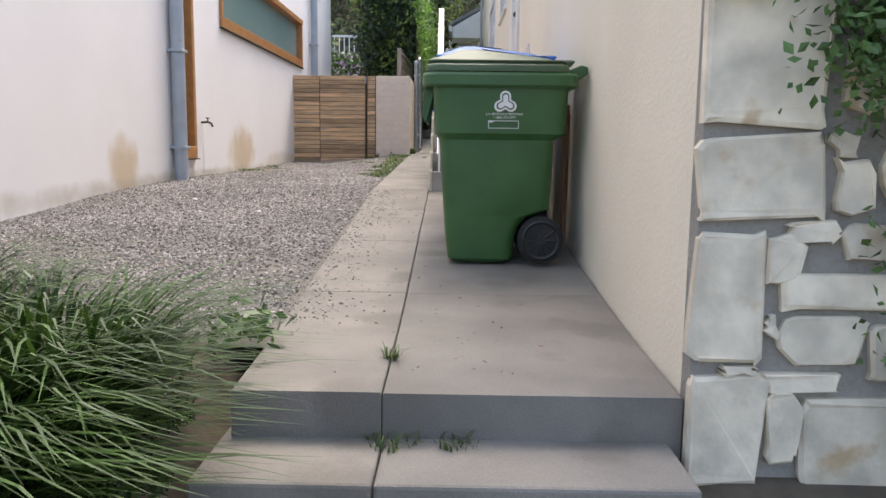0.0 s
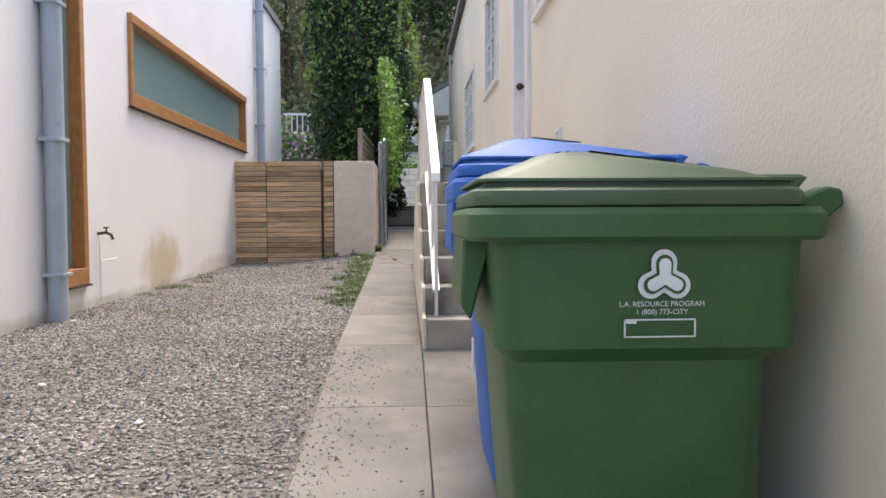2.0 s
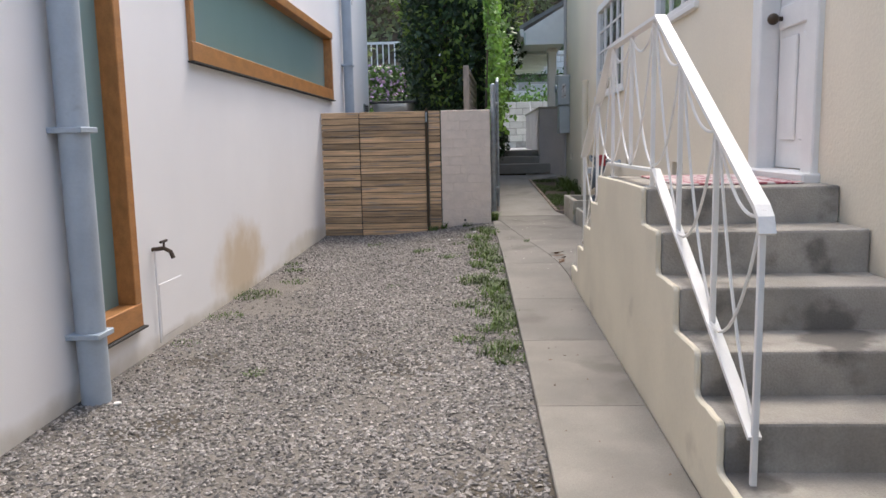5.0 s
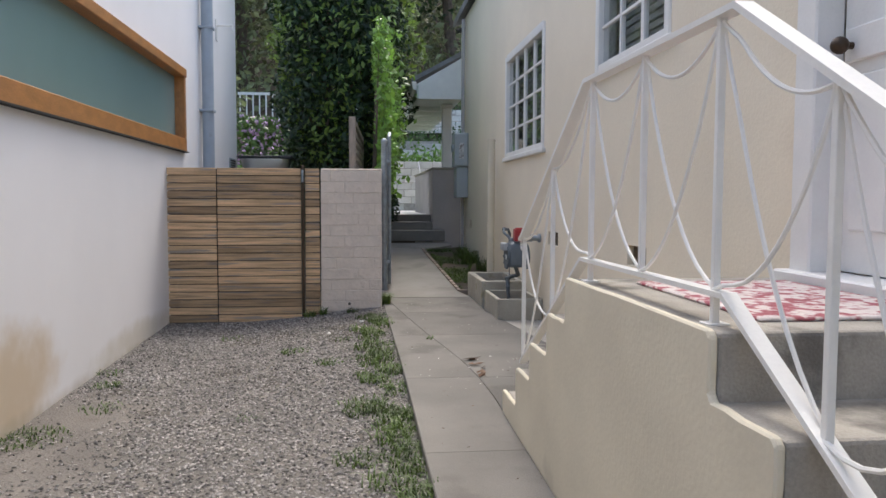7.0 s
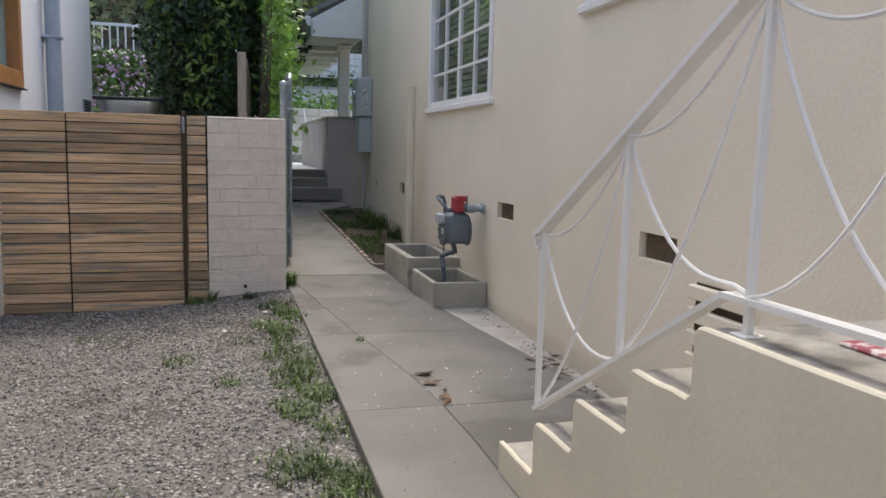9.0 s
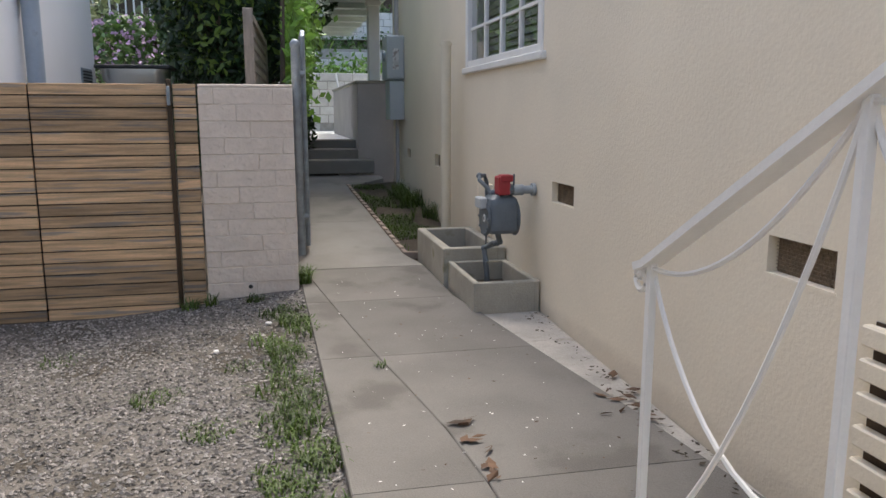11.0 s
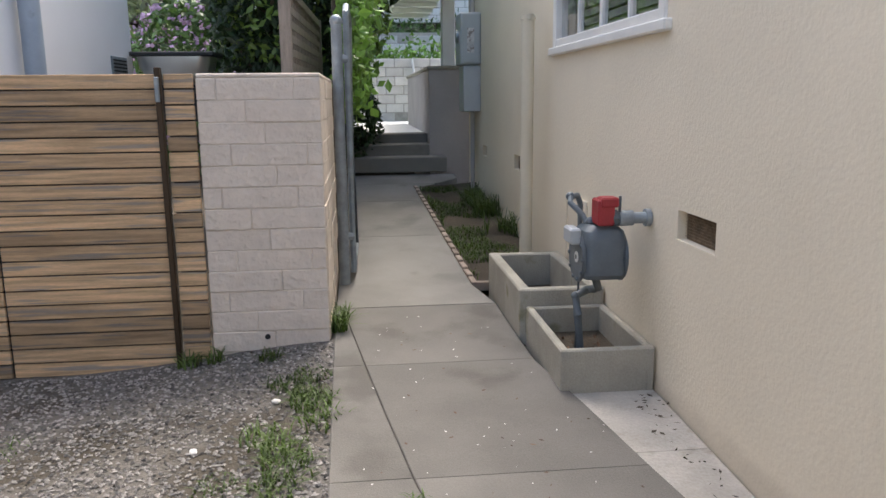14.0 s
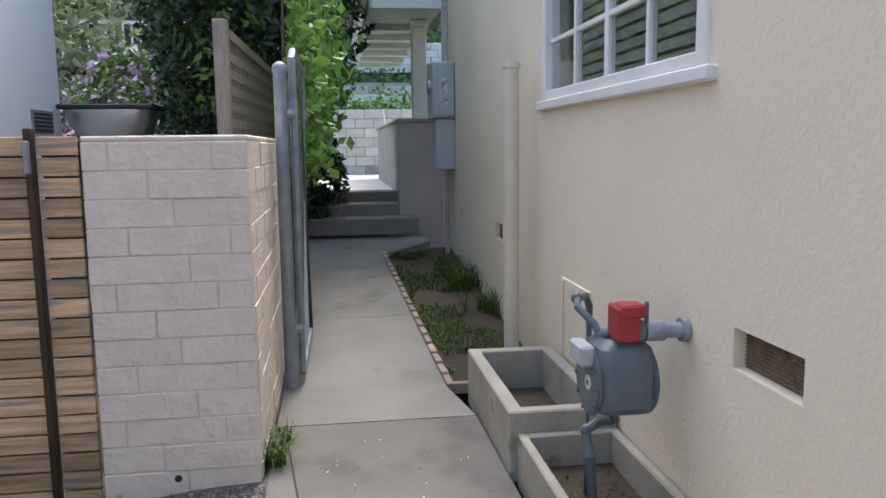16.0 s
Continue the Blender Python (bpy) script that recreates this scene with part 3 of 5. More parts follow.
for k in range(2):
    part("socket", box(0.588, 0.594, 7.295, 7.355, 2.59 + k * 0.065, 2.635 + k * 0.065, 0.002), M_STICKER, bell)

for ya, yb, za, zb in VENTS:
    v = thing("crawlspace_vent", (0.65, (ya + yb) / 2, za), "rectangular recessed crawlspace vent with rusty mesh", "vent", "crawlspace vents", "structure")
    part("mesh_screen", box(0.655, 0.665, ya, yb, za, zb), M_VENT, v)
    part("surround", box(0.6085, 0.615, ya - 0.012, yb + 0.012, za - 0.012, za - 0.001), M_CREAM, v)
    wires = bmesh.new()
    for k in range(1, 26):
        y = ya + (yb - ya) * k / 26
        box(0.651, 0.654, y - 0.0012, y + 0.0012, za, zb, 0, wires)
    for k in range(1, 10):
        z = za + (zb - za) * k / 10
        box(0.648, 0.651, ya, yb, z - 0.0012, z + 0.0012, 0, wires)
    part("wire_mesh", wires, M_VENT, v, "rusty wire mesh")

louvre = thing("louvred_vent", (0.6, 10.9, 1.7), "cream louvred crawlspace opening beside the stair", "vent", "", "structure")
part("backing", box(0.600, 0.606, 10.60, 10.97, 1.68, 2.26), M_BRONZE, louvre)
for k in range(6):
    part("slat", box(0.565, 0.602, 10.58, 10.99, 1.66 + k * 0.105, 1.725 + k * 0.105, 0.006), M_CREAM, louvre)

# stone front of the house
stone_front = thing("stone_facade", (1.2, 2.1, 0.4), "rubble sandstone facing with grey mortar on the house front", "stone wall", "", "structure")
part("mortar", box(0.646, 3.2, 2.035, 2.115, 0.4, 5.8), M_STONE_MORTAR, stone_front)
structure("wall_front", box(0.86, 6.5, 2.12, 2.35, 0.4, 5.9), M_CREAM, "cream stucco front wall behind the stone", "wall")


def stone(x0, x1, z0, z1, cut, seed):
    r = random.Random(seed)
    w, h = x1 - x0, z1 - z0
    pts = []
    for cx, cz, a0 in ((x1, z1, 0), (x0, z1, 90), (x0, z0, 180), (x1, z0, 270)):
        q = min(w, h) * r.uniform(0.08, cut)
        for k in range(3):
            a = radians(a0 + 45 * k)
            sx, sz = (1 if cx == x1 else -1), (1 if cz == z1 else -1)
            pts.append((cx - sx * q + q * math.cos(a) + r.uniform(-0.016, 0.016), cz - sz * q + q * math.sin(a) + r.uniform(-0.016, 0.016)))
    front = 2.005 + r.uniform(-0.008, 0.008)
    bm = bmesh.new()
    cx, cz = (x0 + x1) / 2, (z0 + z1) / 2
    outer = [bm.verts.new((p[0], 2.05, p[1])) for p in pts]
    mid = [bm.verts.new((p[0], front + 0.008, p[1])) for p in pts]
    inner = [bm.verts.new((cx + (p[0] - cx) * 0.93, front + r.uniform(-0.006, 0.004), cz + (p[1] - cz) * 0.93)) for p in pts]
    n = len(pts)
    for a, b in ((outer, mid), (mid, inner)):
        for k in range(n):
            bm.faces.new((a[k], a[(k + 1) % n], b[(k + 1) % n], b[k]))
    bm.faces.new(inner)
    bmesh.ops.recalc_face_normals(bm, faces=bm.faces[:])
    part("stone", bm, M_STONE, stone_front)


STONES = [(0.64, 0.80, 0.42, 0.70, 0.2), (0.64, 0.875, 0.72, 1.075, 0.12), (0.875, 0.98, 0.80, 1.02, 0.4), (0.645, 0.845, 1.105, 1.52, 0.15), (0.64, 1.01, 1.55, 1.80, 0.12),
          (0.655, 1.0, 1.83, 2.28, 0.12), (0.66, 1.0, 2.31, 2.62, 0.12), (0.64, 0.95, 2.65, 3.0, 0.12), (0.86, 0.955, 1.36, 1.50, 0.5), (0.915, 1.06, 1.48, 1.54, 0.4), (1.035, 1.15, 1.56, 1.73, 0.5),
          (1.02, 1.10, 1.75, 1.81, 0.4), (1.08, 1.30, 1.44, 1.54, 0.35), (0.90, 1.40, 1.27, 1.40, 0.35), (0.91, 1.17, 1.10, 1.25, 0.45), (0.86, 0.905, 1.19, 1.245, 0.5),
          (0.86, 1.10, 1.03, 1.085, 0.3), (0.98, 1.40, 0.66, 1.0, 0.3), (0.73, 0.84, 1.075, 1.10, 0.4), (1.19, 1.5, 1.06, 1.24, 0.4), (1.18, 1.5, 1.58, 1.80, 0.4), (1.05, 1.35, 1.85, 2.1, 0.3),
          (1.05, 1.5, 2.15, 2.5, 0.3), (0.9, 1.4, 0.44, 0.62, 0.3), (1.42, 1.8, 0.5, 0.95, 0.3), (1.55, 2.0, 1.0, 1.4, 0.3), (1.55, 1.9, 1.45, 1.9, 0.3)]
for i, (xa, *rest) in enumerate(STONES):
    stone(0.632 if xa < 0.67 else xa, *rest, i)

bay = thing("white_eave_bracket", (0.72, 1.95, 2.2), "white painted bracket end projecting over the stone wall", "bracket")
part("bracket_end", prism([(0.60, 2.30), (0.70, 2.195), (0.725, 2.195), (0.80, 2.24), (0.84, 2.34), (0.84, 2.6), (0.60, 2.6)], "y", 1.88, 2.03, 0.008), M_WHITE_PAINT, bay)
tw = thing("climbing_shrub", (1.15, 1.95, 0.42), "leafy green climbing shrub against the stone wall", "shrub")
part("stem", tube([(1.32, 1.9, 0.40), (1.28, 1.96, 1.0), (1.2, 1.95, 1.6), (1.1, 1.94, 2.4)], 0.02, 8, None, 0.008), M_TRUNK, tw)
pts = [(1.20 + rng.normal() * 0.13, 1.90 + rng.normal() * 0.06, 2.14 + rng.normal() * 0.14) for _ in range(2600)]
pts += [(1.27 + rng.normal() * 0.07, 1.92 + rng.normal() * 0.03, z + rng.normal() * 0.05) for z in (1.2, 1.55, 1.5, 1.85) for _ in range(110)]
leaves("foliage", pts, 0.026, M_LEAF_SHADE, tw, None, 1.5)

# ---- path ----
side_path = thing("side_path", (0, 0, 0), "worn beige concrete side path with cracked joints", "path", "", "structure")
JOINT = [(2.06, -0.315), (7.0, -0.33), (11.5, -0.36), (12.32, -0.45), (13.36, -0.64), (14.5, -0.80), (15.4, -0.92)]
LEFT = [(2.06, -0.80), (3.5, -0.83), (8, -0.86), (12, -0.90), (14.7, -0.955), (21, -1.0)]


def slab(y0, y1, xa, xb, lift=0.0, mat=None):
    """A slab whose sides follow the lines xa(y) and xb(y)."""
    bm = bmesh.new()
    g, n = 0.0022, max(2, int((y1 - y0) / 0.4))
    rows = []
    for k in range(n + 1):
        y = y0 + g + (y1 - y0 - 2 * g) * k / n
        z = path_z(y) + lift
        a, b = xa(y) + g, xb(y) - g
        rows.append([bm.verts.new(v) for v in ((a, y, z - 0.2), (a, y, z - 0.005), (a + 0.005, y, z), (b - 0.005, y, z), (b, y, z - 0.005), (b, y, z - 0.2))])
    for r, s in zip(rows, rows[1:]):
        for k in range(5):
            bm.faces.new((r[k], r[k + 1], s[k + 1], s[k]))
    bm.faces.new(rows[0][::-1])
    bm.faces.new(rows[-1])
    bmesh.ops.recalc_face_normals(bm, faces=bm.faces[:])
    return part("slab", bm, mat or M_CONCRETE, side_path)


def line(table):
    return lambda y: interp(y, table)


WALL_EDGE = line([(0, 0.645), (2.1, 0.64), (8.5, 0.606), (11.3, 0.605), (11.6, 0.55), (12.08, 0.49), (13.14, 0.31), (13.8, 0.21), (13.95, 0.12), (15.7, 0.085), (15.9, 0.0), (20.0, -0.16), (20.1, 0.45), (21, 0.45)])
for a, b in zip((2.06, 3.4, 4.6, 5.75, 6.9, 8.06, 9.15, 10.25, 11.7, 13.17, 14.35), (3.4, 4.6, 5.75, 6.9, 8.06, 9.15, 10.25, 11.7, 13.17, 14.35, 15.4)):
    # slabs past y = 9 carry the shade between the houses in their colour
    old = M_CONCRETE_SHADED if a > 9.0 else M_CONCRETE
    slab(a, b, line(LEFT), line(JOINT), 0.0, old)
    slab(a, b, line(JOINT), WALL_EDGE, -0.003, old)
# far slabs take the paler colour that stands for skylight from the patio
for a, b in ((15.4, 17.4), (17.4, 19.0), (19.0, 20.05), (20.05, 20.75)):
    slab(a, b, line(LEFT), WALL_EDGE, 0.0, M_CONCRETE_SKYLIT)
for y0, y1 in ((11.3, 12.4), (12.4, 13.3), (13.3, 13.95)):
    slab(y0, y1, lambda y: WALL_EDGE(y), lambda y: 0.606, -0.02, M_PATCH)

# ---- side stair ----
stair = thing("side_stair", (0.2, 9.0, 1.4), "concrete stair with a cream painted side and landing", "stair", "", "structure")
UP = [(6.80, 1.515), (7.03, 1.69), (7.315, 1.86), (7.633, 2.04), (7.955, 2.232), (8.268, 2.408)]
DOWN = [(9.58, 2.215), (9.88, 2.013), (10.225, 1.815), (10.545, 1.60)]
STAIR_X, STAIR_END = -0.312, 10.905
for (y, z), (y2, _) in zip(UP, UP[1:]):
    part("step", box(STAIR_X, 0.608, y, y2 + 0.06, z - 0.22, z, 0.012, None, 2), M_STEP, stair)
part("landing", box(STAIR_X, 0.608, UP[-1][0], DOWN[0][0], 1.9, UP[-1][1], 0.012, None, 2), M_STEP, stair)
ends = [y for y, _ in DOWN[1:]] + [STAIR_END - 0.004]
for (y, z), y2 in zip(DOWN, ends):
    part("step", box(STAIR_X, 0.608, y - 0.06, y2, z - 0.24, z - 0.001, 0.012, None, 2), M_STEP, stair)


def worn_outline():
    """The stepped outline of the painted side, its edges a little wavy from layers of plaster and paint."""
    corners, top = [(UP[0][0] - 0.005, 1.25)], None
    for y, z in UP:
        if top is not None:
            corners.append((y - 0.005, top))
        top = z + 0.008
        corners.append((y - 0.005, top))
    for y, z in DOWN:
        corners.append((y, top))
        top = z + 0.008
        corners.append((y, top))
    corners += [(STAIR_END, top), (STAIR_END, 1.38)]
    out, r = [], random.Random(3)
    for i, p in enumerate(corners):
        q = corners[(i + 1) % len(corners)]
        if i in (0, len(corners) - 2, len(corners) - 1):
            out.append(p)
            continue
        d, n = (q[0] - p[0], q[1] - p[1]), 5
        length = math.hypot(*d)
        lead = min(0.018, length * 0.2)
        for k in range(n):
            f = lead / length + (1 - 2 * lead / length) * k / (n - 1)
            w = r.uniform(-0.0035, 0.0035) if 0 < k < n - 1 else 0.0
            out.append((p[0] + d[0] * f - d[1] / length * w, p[1] + d[1] * f + d[0] / length * w))
    return out


part("side_wall", prism(worn_outline(), "x", STAIR_X - 0.026, STAIR_X - 0.001, 0.006), M_CREAM_PAINT, stair, "cream painted stepped side wall")
part("core", box(STAIR_X + 0.01, 0.6, 7.4, 10.2, 1.25, 1.80), M_STEP, stair)

# railing: posts, rails, crossed curved bars and swags
rail = thing("stair_railing", (-0.25, 9.0, 2.405), "white painted iron railing with curved bars and swags", "railing")
RX = -0.25


def rail_height(y, level):
    """Height of a rail that is level over the landing and falls at both ends; level 0 bottom, 1 top."""
    flat, lo, hi = (3.222, 8.30, 9.535) if level else (2.493, 8.335, 9.565)
    return flat - max(0.0, lo - y) * 0.585 - max(0.0, y - hi) * 0.60


POST_Y = (6.935, 7.40, 7.905, 8.405, 8.93, 9.48, 10.072, 10.683)
FEET = {6.935: 1.512, 8.405: 2.405, 9.48: 2.405}
for y in POST_Y:
    part("post", box(RX - 0.010, RX + 0.010, y - 0.010, y + 0.010, FEET.get(y, rail_height(y, 0)), rail_height(y, 1), 0.002), M_WHITE_PAINT, rail)
part("handrail", tube([(RX, 6.895, 2.35), (RX, 6.915, 2.40), (RX, 6.95, rail_height(6.95, 1)), (RX, 8.30, 3.222), (RX, 9.535, 3.222), (RX, 10.69, rail_height(10.69, 1)), (RX, 10.73, 2.515)], 0.02, 8, None, None, True, (0.026, 0.009)), M_WHITE_PAINT, rail)
part("bottom_rail", tube([(RX, 6.935, rail_height(6.935, 0)), (RX, 8.335, 2.493), (RX, 9.565, 2.493), (RX, 10.683, rail_height(10.683, 0))], 0.02, 8, None, None, True, (0.022, 0.008)), M_WHITE_PAINT, rail)
for y in (8.405, 9.48):
    part("foot_plate", box(RX - 0.03, RX + 0.03, y - 0.03, y + 0.03, 2.406, 2.413, 0.002), M_WHITE_PAINT, rail)
spiral = []
for k in range(28):
    a = math.pi * 0.75 - k / 27 * 2.9 * math.pi
    r = 0.034 - 0.022 * k / 27
    spiral.append((RX, 10.728 + r * math.cos(a), 2.482 + r * math.sin(a)))
part("scroll", tube(spiral, 0.008, 6), M_WHITE_PAINT, rail, "white scrolled rail end", True)


def bay_point(y, drop):
    """A point at y, dropped by a share of the way from the handrail to the bottom rail."""
    top, low = rail_height(y, 1), rail_height(y, 0)
    return y, top + (low - top) * drop


for ya, yb in zip(POST_Y, POST_Y[1:]):
    for y0, y1, off in ((ya, yb, -0.007), (yb, ya, 0.007)):
        pts = []
        for k in range(17):
            u = (k / 16) ** 2
            y, z = bay_point(y0 + (y1 - y0) * u, 0.02 + 0.97 * (0.75 * (1 - (1 - u) ** 2) + 0.25 * math.sqrt(u)))
            pts.append((RX + off, y, z))
        part("curved_bar", tube(pts, 0.0062, 6), M_WHITE_PAINT, rail, "", True)
    pts = []
    for k in range(17):
        t = k / 16
        y, z = bay_point(ya + (yb - ya) * t, 0.02 + 0.14 * (1 - (2 * t - 1) ** 2))
        pts.append((RX, y, z))
    part("swag", tube(pts, 0.0062, 6), M_WHITE_PAINT, rail, "", True)

# stair and railing stand slightly askew to the house wall
for child in rail.children:
    for v in child.data.vertices:
        v.co.x += 0.013 - 0.0128 * (v.co.y - 6.93)
for child in stair.children:
    for v in child.data.vertices:
        if v.co.x < -0.2:
            v.co.x -= 0.0085 * (v.co.y - 8.3)

door_mat = thing("door_mat", (0.2, 8.92, 2.408), "red and white patterned mat lying on the landing", "mat")
part("weave", box(-0.12, 0.5, 8.42, 9.36, 2.409, 2.42, 0.004), M_MAT, door_mat)


# ---- wheeled bins ----
def wheeled_bin(y, z, body_mat, lid_mat, label, size=(1.0, 1.0, 1.0)):
    """Front towards -x, handle and wheels towards the house wall."""
    b = thing("wheeled_bin", (0.1, y, z), label, "bin", "wheeled bins in a row")
    x = 0.0

    def sec(h, x0, x1, w, r=0.07):
        return (z + h, x + x0, x + x1, y - w, y + w, r)
    body = loft([sec(0.0, -0.10, 0.22, 0.235), sec(0.02, -0.135, 0.245, 0.26), sec(0.14, -0.15, 0.255, 0.27), sec(0.20, -0.155, 0.275, 0.273), sec(0.255, -0.158, 0.32, 0.276), sec(0.28, -0.16, 0.40, 0.278),
                 sec(0.30, -0.162, 0.455, 0.279), sec(0.675, -0.19, 0.465, 0.288), sec(0.695, -0.205, 0.50, 0.305), sec(0.71, -0.214, 0.525, 0.319), sec(0.93, -0.225, 0.535, 0.326), sec(0.965, -0.23, 0.54, 0.328)])
    part("body", body, body_mat, b, "", True)
    part("rim", loft([sec(0.955, -0.275, 0.575, 0.352, 0.08), sec(0.965, -0.285, 0.585, 0.36, 0.08), sec(1.015, -0.285, 0.585, 0.36, 0.08), sec(1.03, -0.275, 0.575, 0.35, 0.08)]), body_mat, b, "", True)
    lid_mesh = loft([sec(1.031, -0.262, 0.54, 0.34, 0.08), sec(1.036, -0.27, 0.54, 0.347, 0.08), sec(1.056, -0.272, 0.537, 0.349, 0.08), sec(1.068, -0.268, 0.533, 0.345, 0.08), sec(1.075, -0.258, 0.525, 0.335, 0.075),
                     sec(1.077, -0.236, 0.51, 0.312, 0.07), sec(1.087, -0.236, 0.51, 0.312, 0.07), sec(1.089, -0.258, 0.52, 0.326, 0.07), sec(1.096, -0.258, 0.52, 0.326, 0.07), sec(1.103, -0.248, 0.515, 0.32, 0.07),
                     sec(1.140, -0.135, 0.465, 0.258, 0.06), sec(1.153, -0.105, 0.445, 0.238, 0.055), sec(1.161, -0.075, 0.42, 0.215, 0.05), sec(1.166, -0.03, 0.385, 0.18, 0.045), sec(1.168, 0.04, 0.33, 0.12, 0.04)])
    for v in lid_mesh.verts:
        h = v.co.z - z
        if h > 1.1:
            v.co.z -= 0.06 * max(0.0, v.co.x - 0.10) / 0.4 * (h - 1.08) / 0.09
    lid = part("lid", lid_mesh, lid_mat, b, "", True)
    for s in (-1, 1):
        part("latch_clip", box(-0.232, -0.216, y + s * 0.17 - 0.006, y + s * 0.17 + 0.006, z + 1.10, z + 1.113, 0.003), M_BLACK_BIN, lid)
    for s in (-1, 1):
        ridge = loft([(z + 1.07, 0.36, 0.545, y + s * 0.20 - 0.05, y + s * 0.20 + 0.05, 0.02), (z + 1.10, 0.37, 0.575, y + s * 0.20 - 0.042, y + s * 0.20 + 0.042, 0.02), (z + 1.108, 0.40, 0.565, y + s * 0.20 - 0.03, y + s * 0.20 + 0.03, 0.015)])
        part("hinge_cover", ridge, lid_mat, lid, "", True)
    part("front_lip", prism([(-0.283, z + 0.96), (-0.29, z + 0.80), (-0.265, z + 0.76), (-0.21, z + 0.96)], "y", y - 0.20, y + 0.20, 0.006), body_mat, b)
    part("handle", tube([(0.622, y - 0.24, z + 1.048), (0.622, y + 0.24, z + 1.048)], 0.018, 10), body_mat, b, "", True)
    for s in (-1, 1):
        part("handle_arm", prism([(0.50, z + 0.97), (0.60, z + 1.005), (0.642, z + 1.035), (0.637, z + 1.07), (0.60, z + 1.078), (0.50, z + 1.04)], "y", y + s * 0.25 - 0.03, y + s * 0.25 + 0.03, 0.006), body_mat, b)
        yy = y + s * 0.262
        wheel = part("wheel", disc_cylinder((0.40, yy, z + 0.132), (0, 1, 0), 0.132, 0.07, 32, None, 0.014), M_TYRE, b, "black plastic wheel")
        face = yy + s * 0.036
        part("hub", disc_cylinder((0.40, face, z + 0.132), (0, 1, 0), 0.026, 0.016, 16, None, 0.004), M_BLACK_BIN, wheel)
        part("tread_ring", ring_mesh((0.40, face, z + 0.132), 0.102, 0.012), M_BLACK_BIN, wheel, "", True)
        for k in range(10):
            a = 2 * math.pi * k / 10
            part("spoke", tube([(0.40 + 0.024 * math.cos(a), face, z + 0.132 + 0.024 * math.sin(a)), (0.40 + 0.098 * math.cos(a), face, z + 0.132 + 0.098 * math.sin(a))], 0.006, 5), M_BLACK_BIN, wheel)
    b.matrix_basis = Matrix.Translation((0.605, y, z)) @ Matrix.Diagonal((*size, 1)) @ Matrix.Translation((-0.62, -y, -z)) @ Matrix.Translation((0.1, y, z))
    part("axle", tube([(0.40, y - 0.26, z + 0.132), (0.40, y + 0.26, z + 0.132)], 0.012, 8), M_GALV, b)
    return b


def ring_mesh(at, big, small):
    pts = [(at[0] + big * math.cos(a), at[1], at[2] + big * math.sin(a)) for a in np.linspace(0, 2 * math.pi, 33)]
    return tube(pts, small, 6)


GB = (4.245, 1.107)
green_bin = wheeled_bin(GB[0], GB[1], M_GREEN_BIN, M_GREEN_LID, "dark green plastic wheeled bin with white printed emblem, lid closed", (0.97, 1.0, 1.012))
# printed emblem and lettering on the side that faces the steps
fy = GB[0] - 0.3335
bm = bmesh.new()


def lobe(bm, angle, r0, grow, depth):
    """One lobe of the three-lobed emblem: a flat rounded tongue."""
    c, s = math.cos(angle), math.sin(angle)
    pts = []
    for k in range(13):
        a = -math.pi / 2 + math.pi * k / 12
        pts.append((r0 + grow * math.cos(a), grow * math.sin(a)))
    pts += [(0.0, grow * 0.9), (0.0, -grow * 0.9)]
    vs = [bm.verts.new((0.176 + p[0] * c - p[1] * s, fy - depth - 0.0004 * round(angle), GB[1] + 0.882 + p[0] * s + p[1] * c)) for p in pts]
    bm.faces.new(vs)


for k in range(3):
    lobe(bm, radians(90 + 120 * k), 0.035, 0.030, 0.0)
emblem = part("emblem", bm, M_PRINT, green_bin, "white printed three-lobed emblem")
bm = bmesh.new()
for k in range(3):
    lobe(bm, radians(90 + 120 * k), 0.033, 0.020, 0.004)
part("emblem_line", bm, M_GREEN_BIN, emblem, "green line inside the emblem")
bm = bmesh.new()
for k in range(3):
    lobe(bm, radians(90 + 120 * k), 0.031, 0.014, 0.008)
part("emblem_core", bm, M_PRINT, emblem)
side = Matrix.Translation((0.172, fy, 0)) @ Matrix.Rotation(radians(90), 4, "X")
text_mesh("lettering", "L.A. RESOURCE PROGRAM", 0.0168, Matrix.Translation((0, 0, GB[1] + 0.817)) @ side, M_PRINT, green_bin)
text_mesh("lettering", "1 (800) 773-CITY", 0.0168, Matrix.Translation((0, 0, GB[1] + 0.799)) @ side, M_PRINT, green_bin)
bm = bmesh.new()
for x0, x1, z0, z1 in ((0.085, 0.25, 0.785, 0.788), (0.085, 0.25, 0.746, 0.749), (0.085, 0.088, 0.746, 0.788), (0.247, 0.25, 0.746, 0.788), (0.09, 0.113, 0.778, 0.784)):
    box(x0, x1, fy - 0.001, fy + 0.003, GB[1] + z0, GB[1] + z1, 0, bm)
part("address_frame", bm, M_PRINT, green_bin, "white printed outline for an address")


def on_lid(x, y, z0, tall, wide, lift=0.004):
    """A place on the sloping top of a bin's lid."""
    return (0.605 - (0.62 - x) * wide, y, z0 + (1.168 - 0.06 * max(0.0, x - 0.10) / 0.4) * tall + lift)


def lid_label(x0, x1, y0, y1, z0, tall, wide, parent, text):
    bm = bmesh.new()
    bm.faces.new([bm.verts.new(on_lid(x, y, z0, tall, wide)) for x, y in ((x0, y0), (x1, y0), (x1, y1), (x0, y1))])
    part("lid_label", bm, M_STICKER, parent, text)


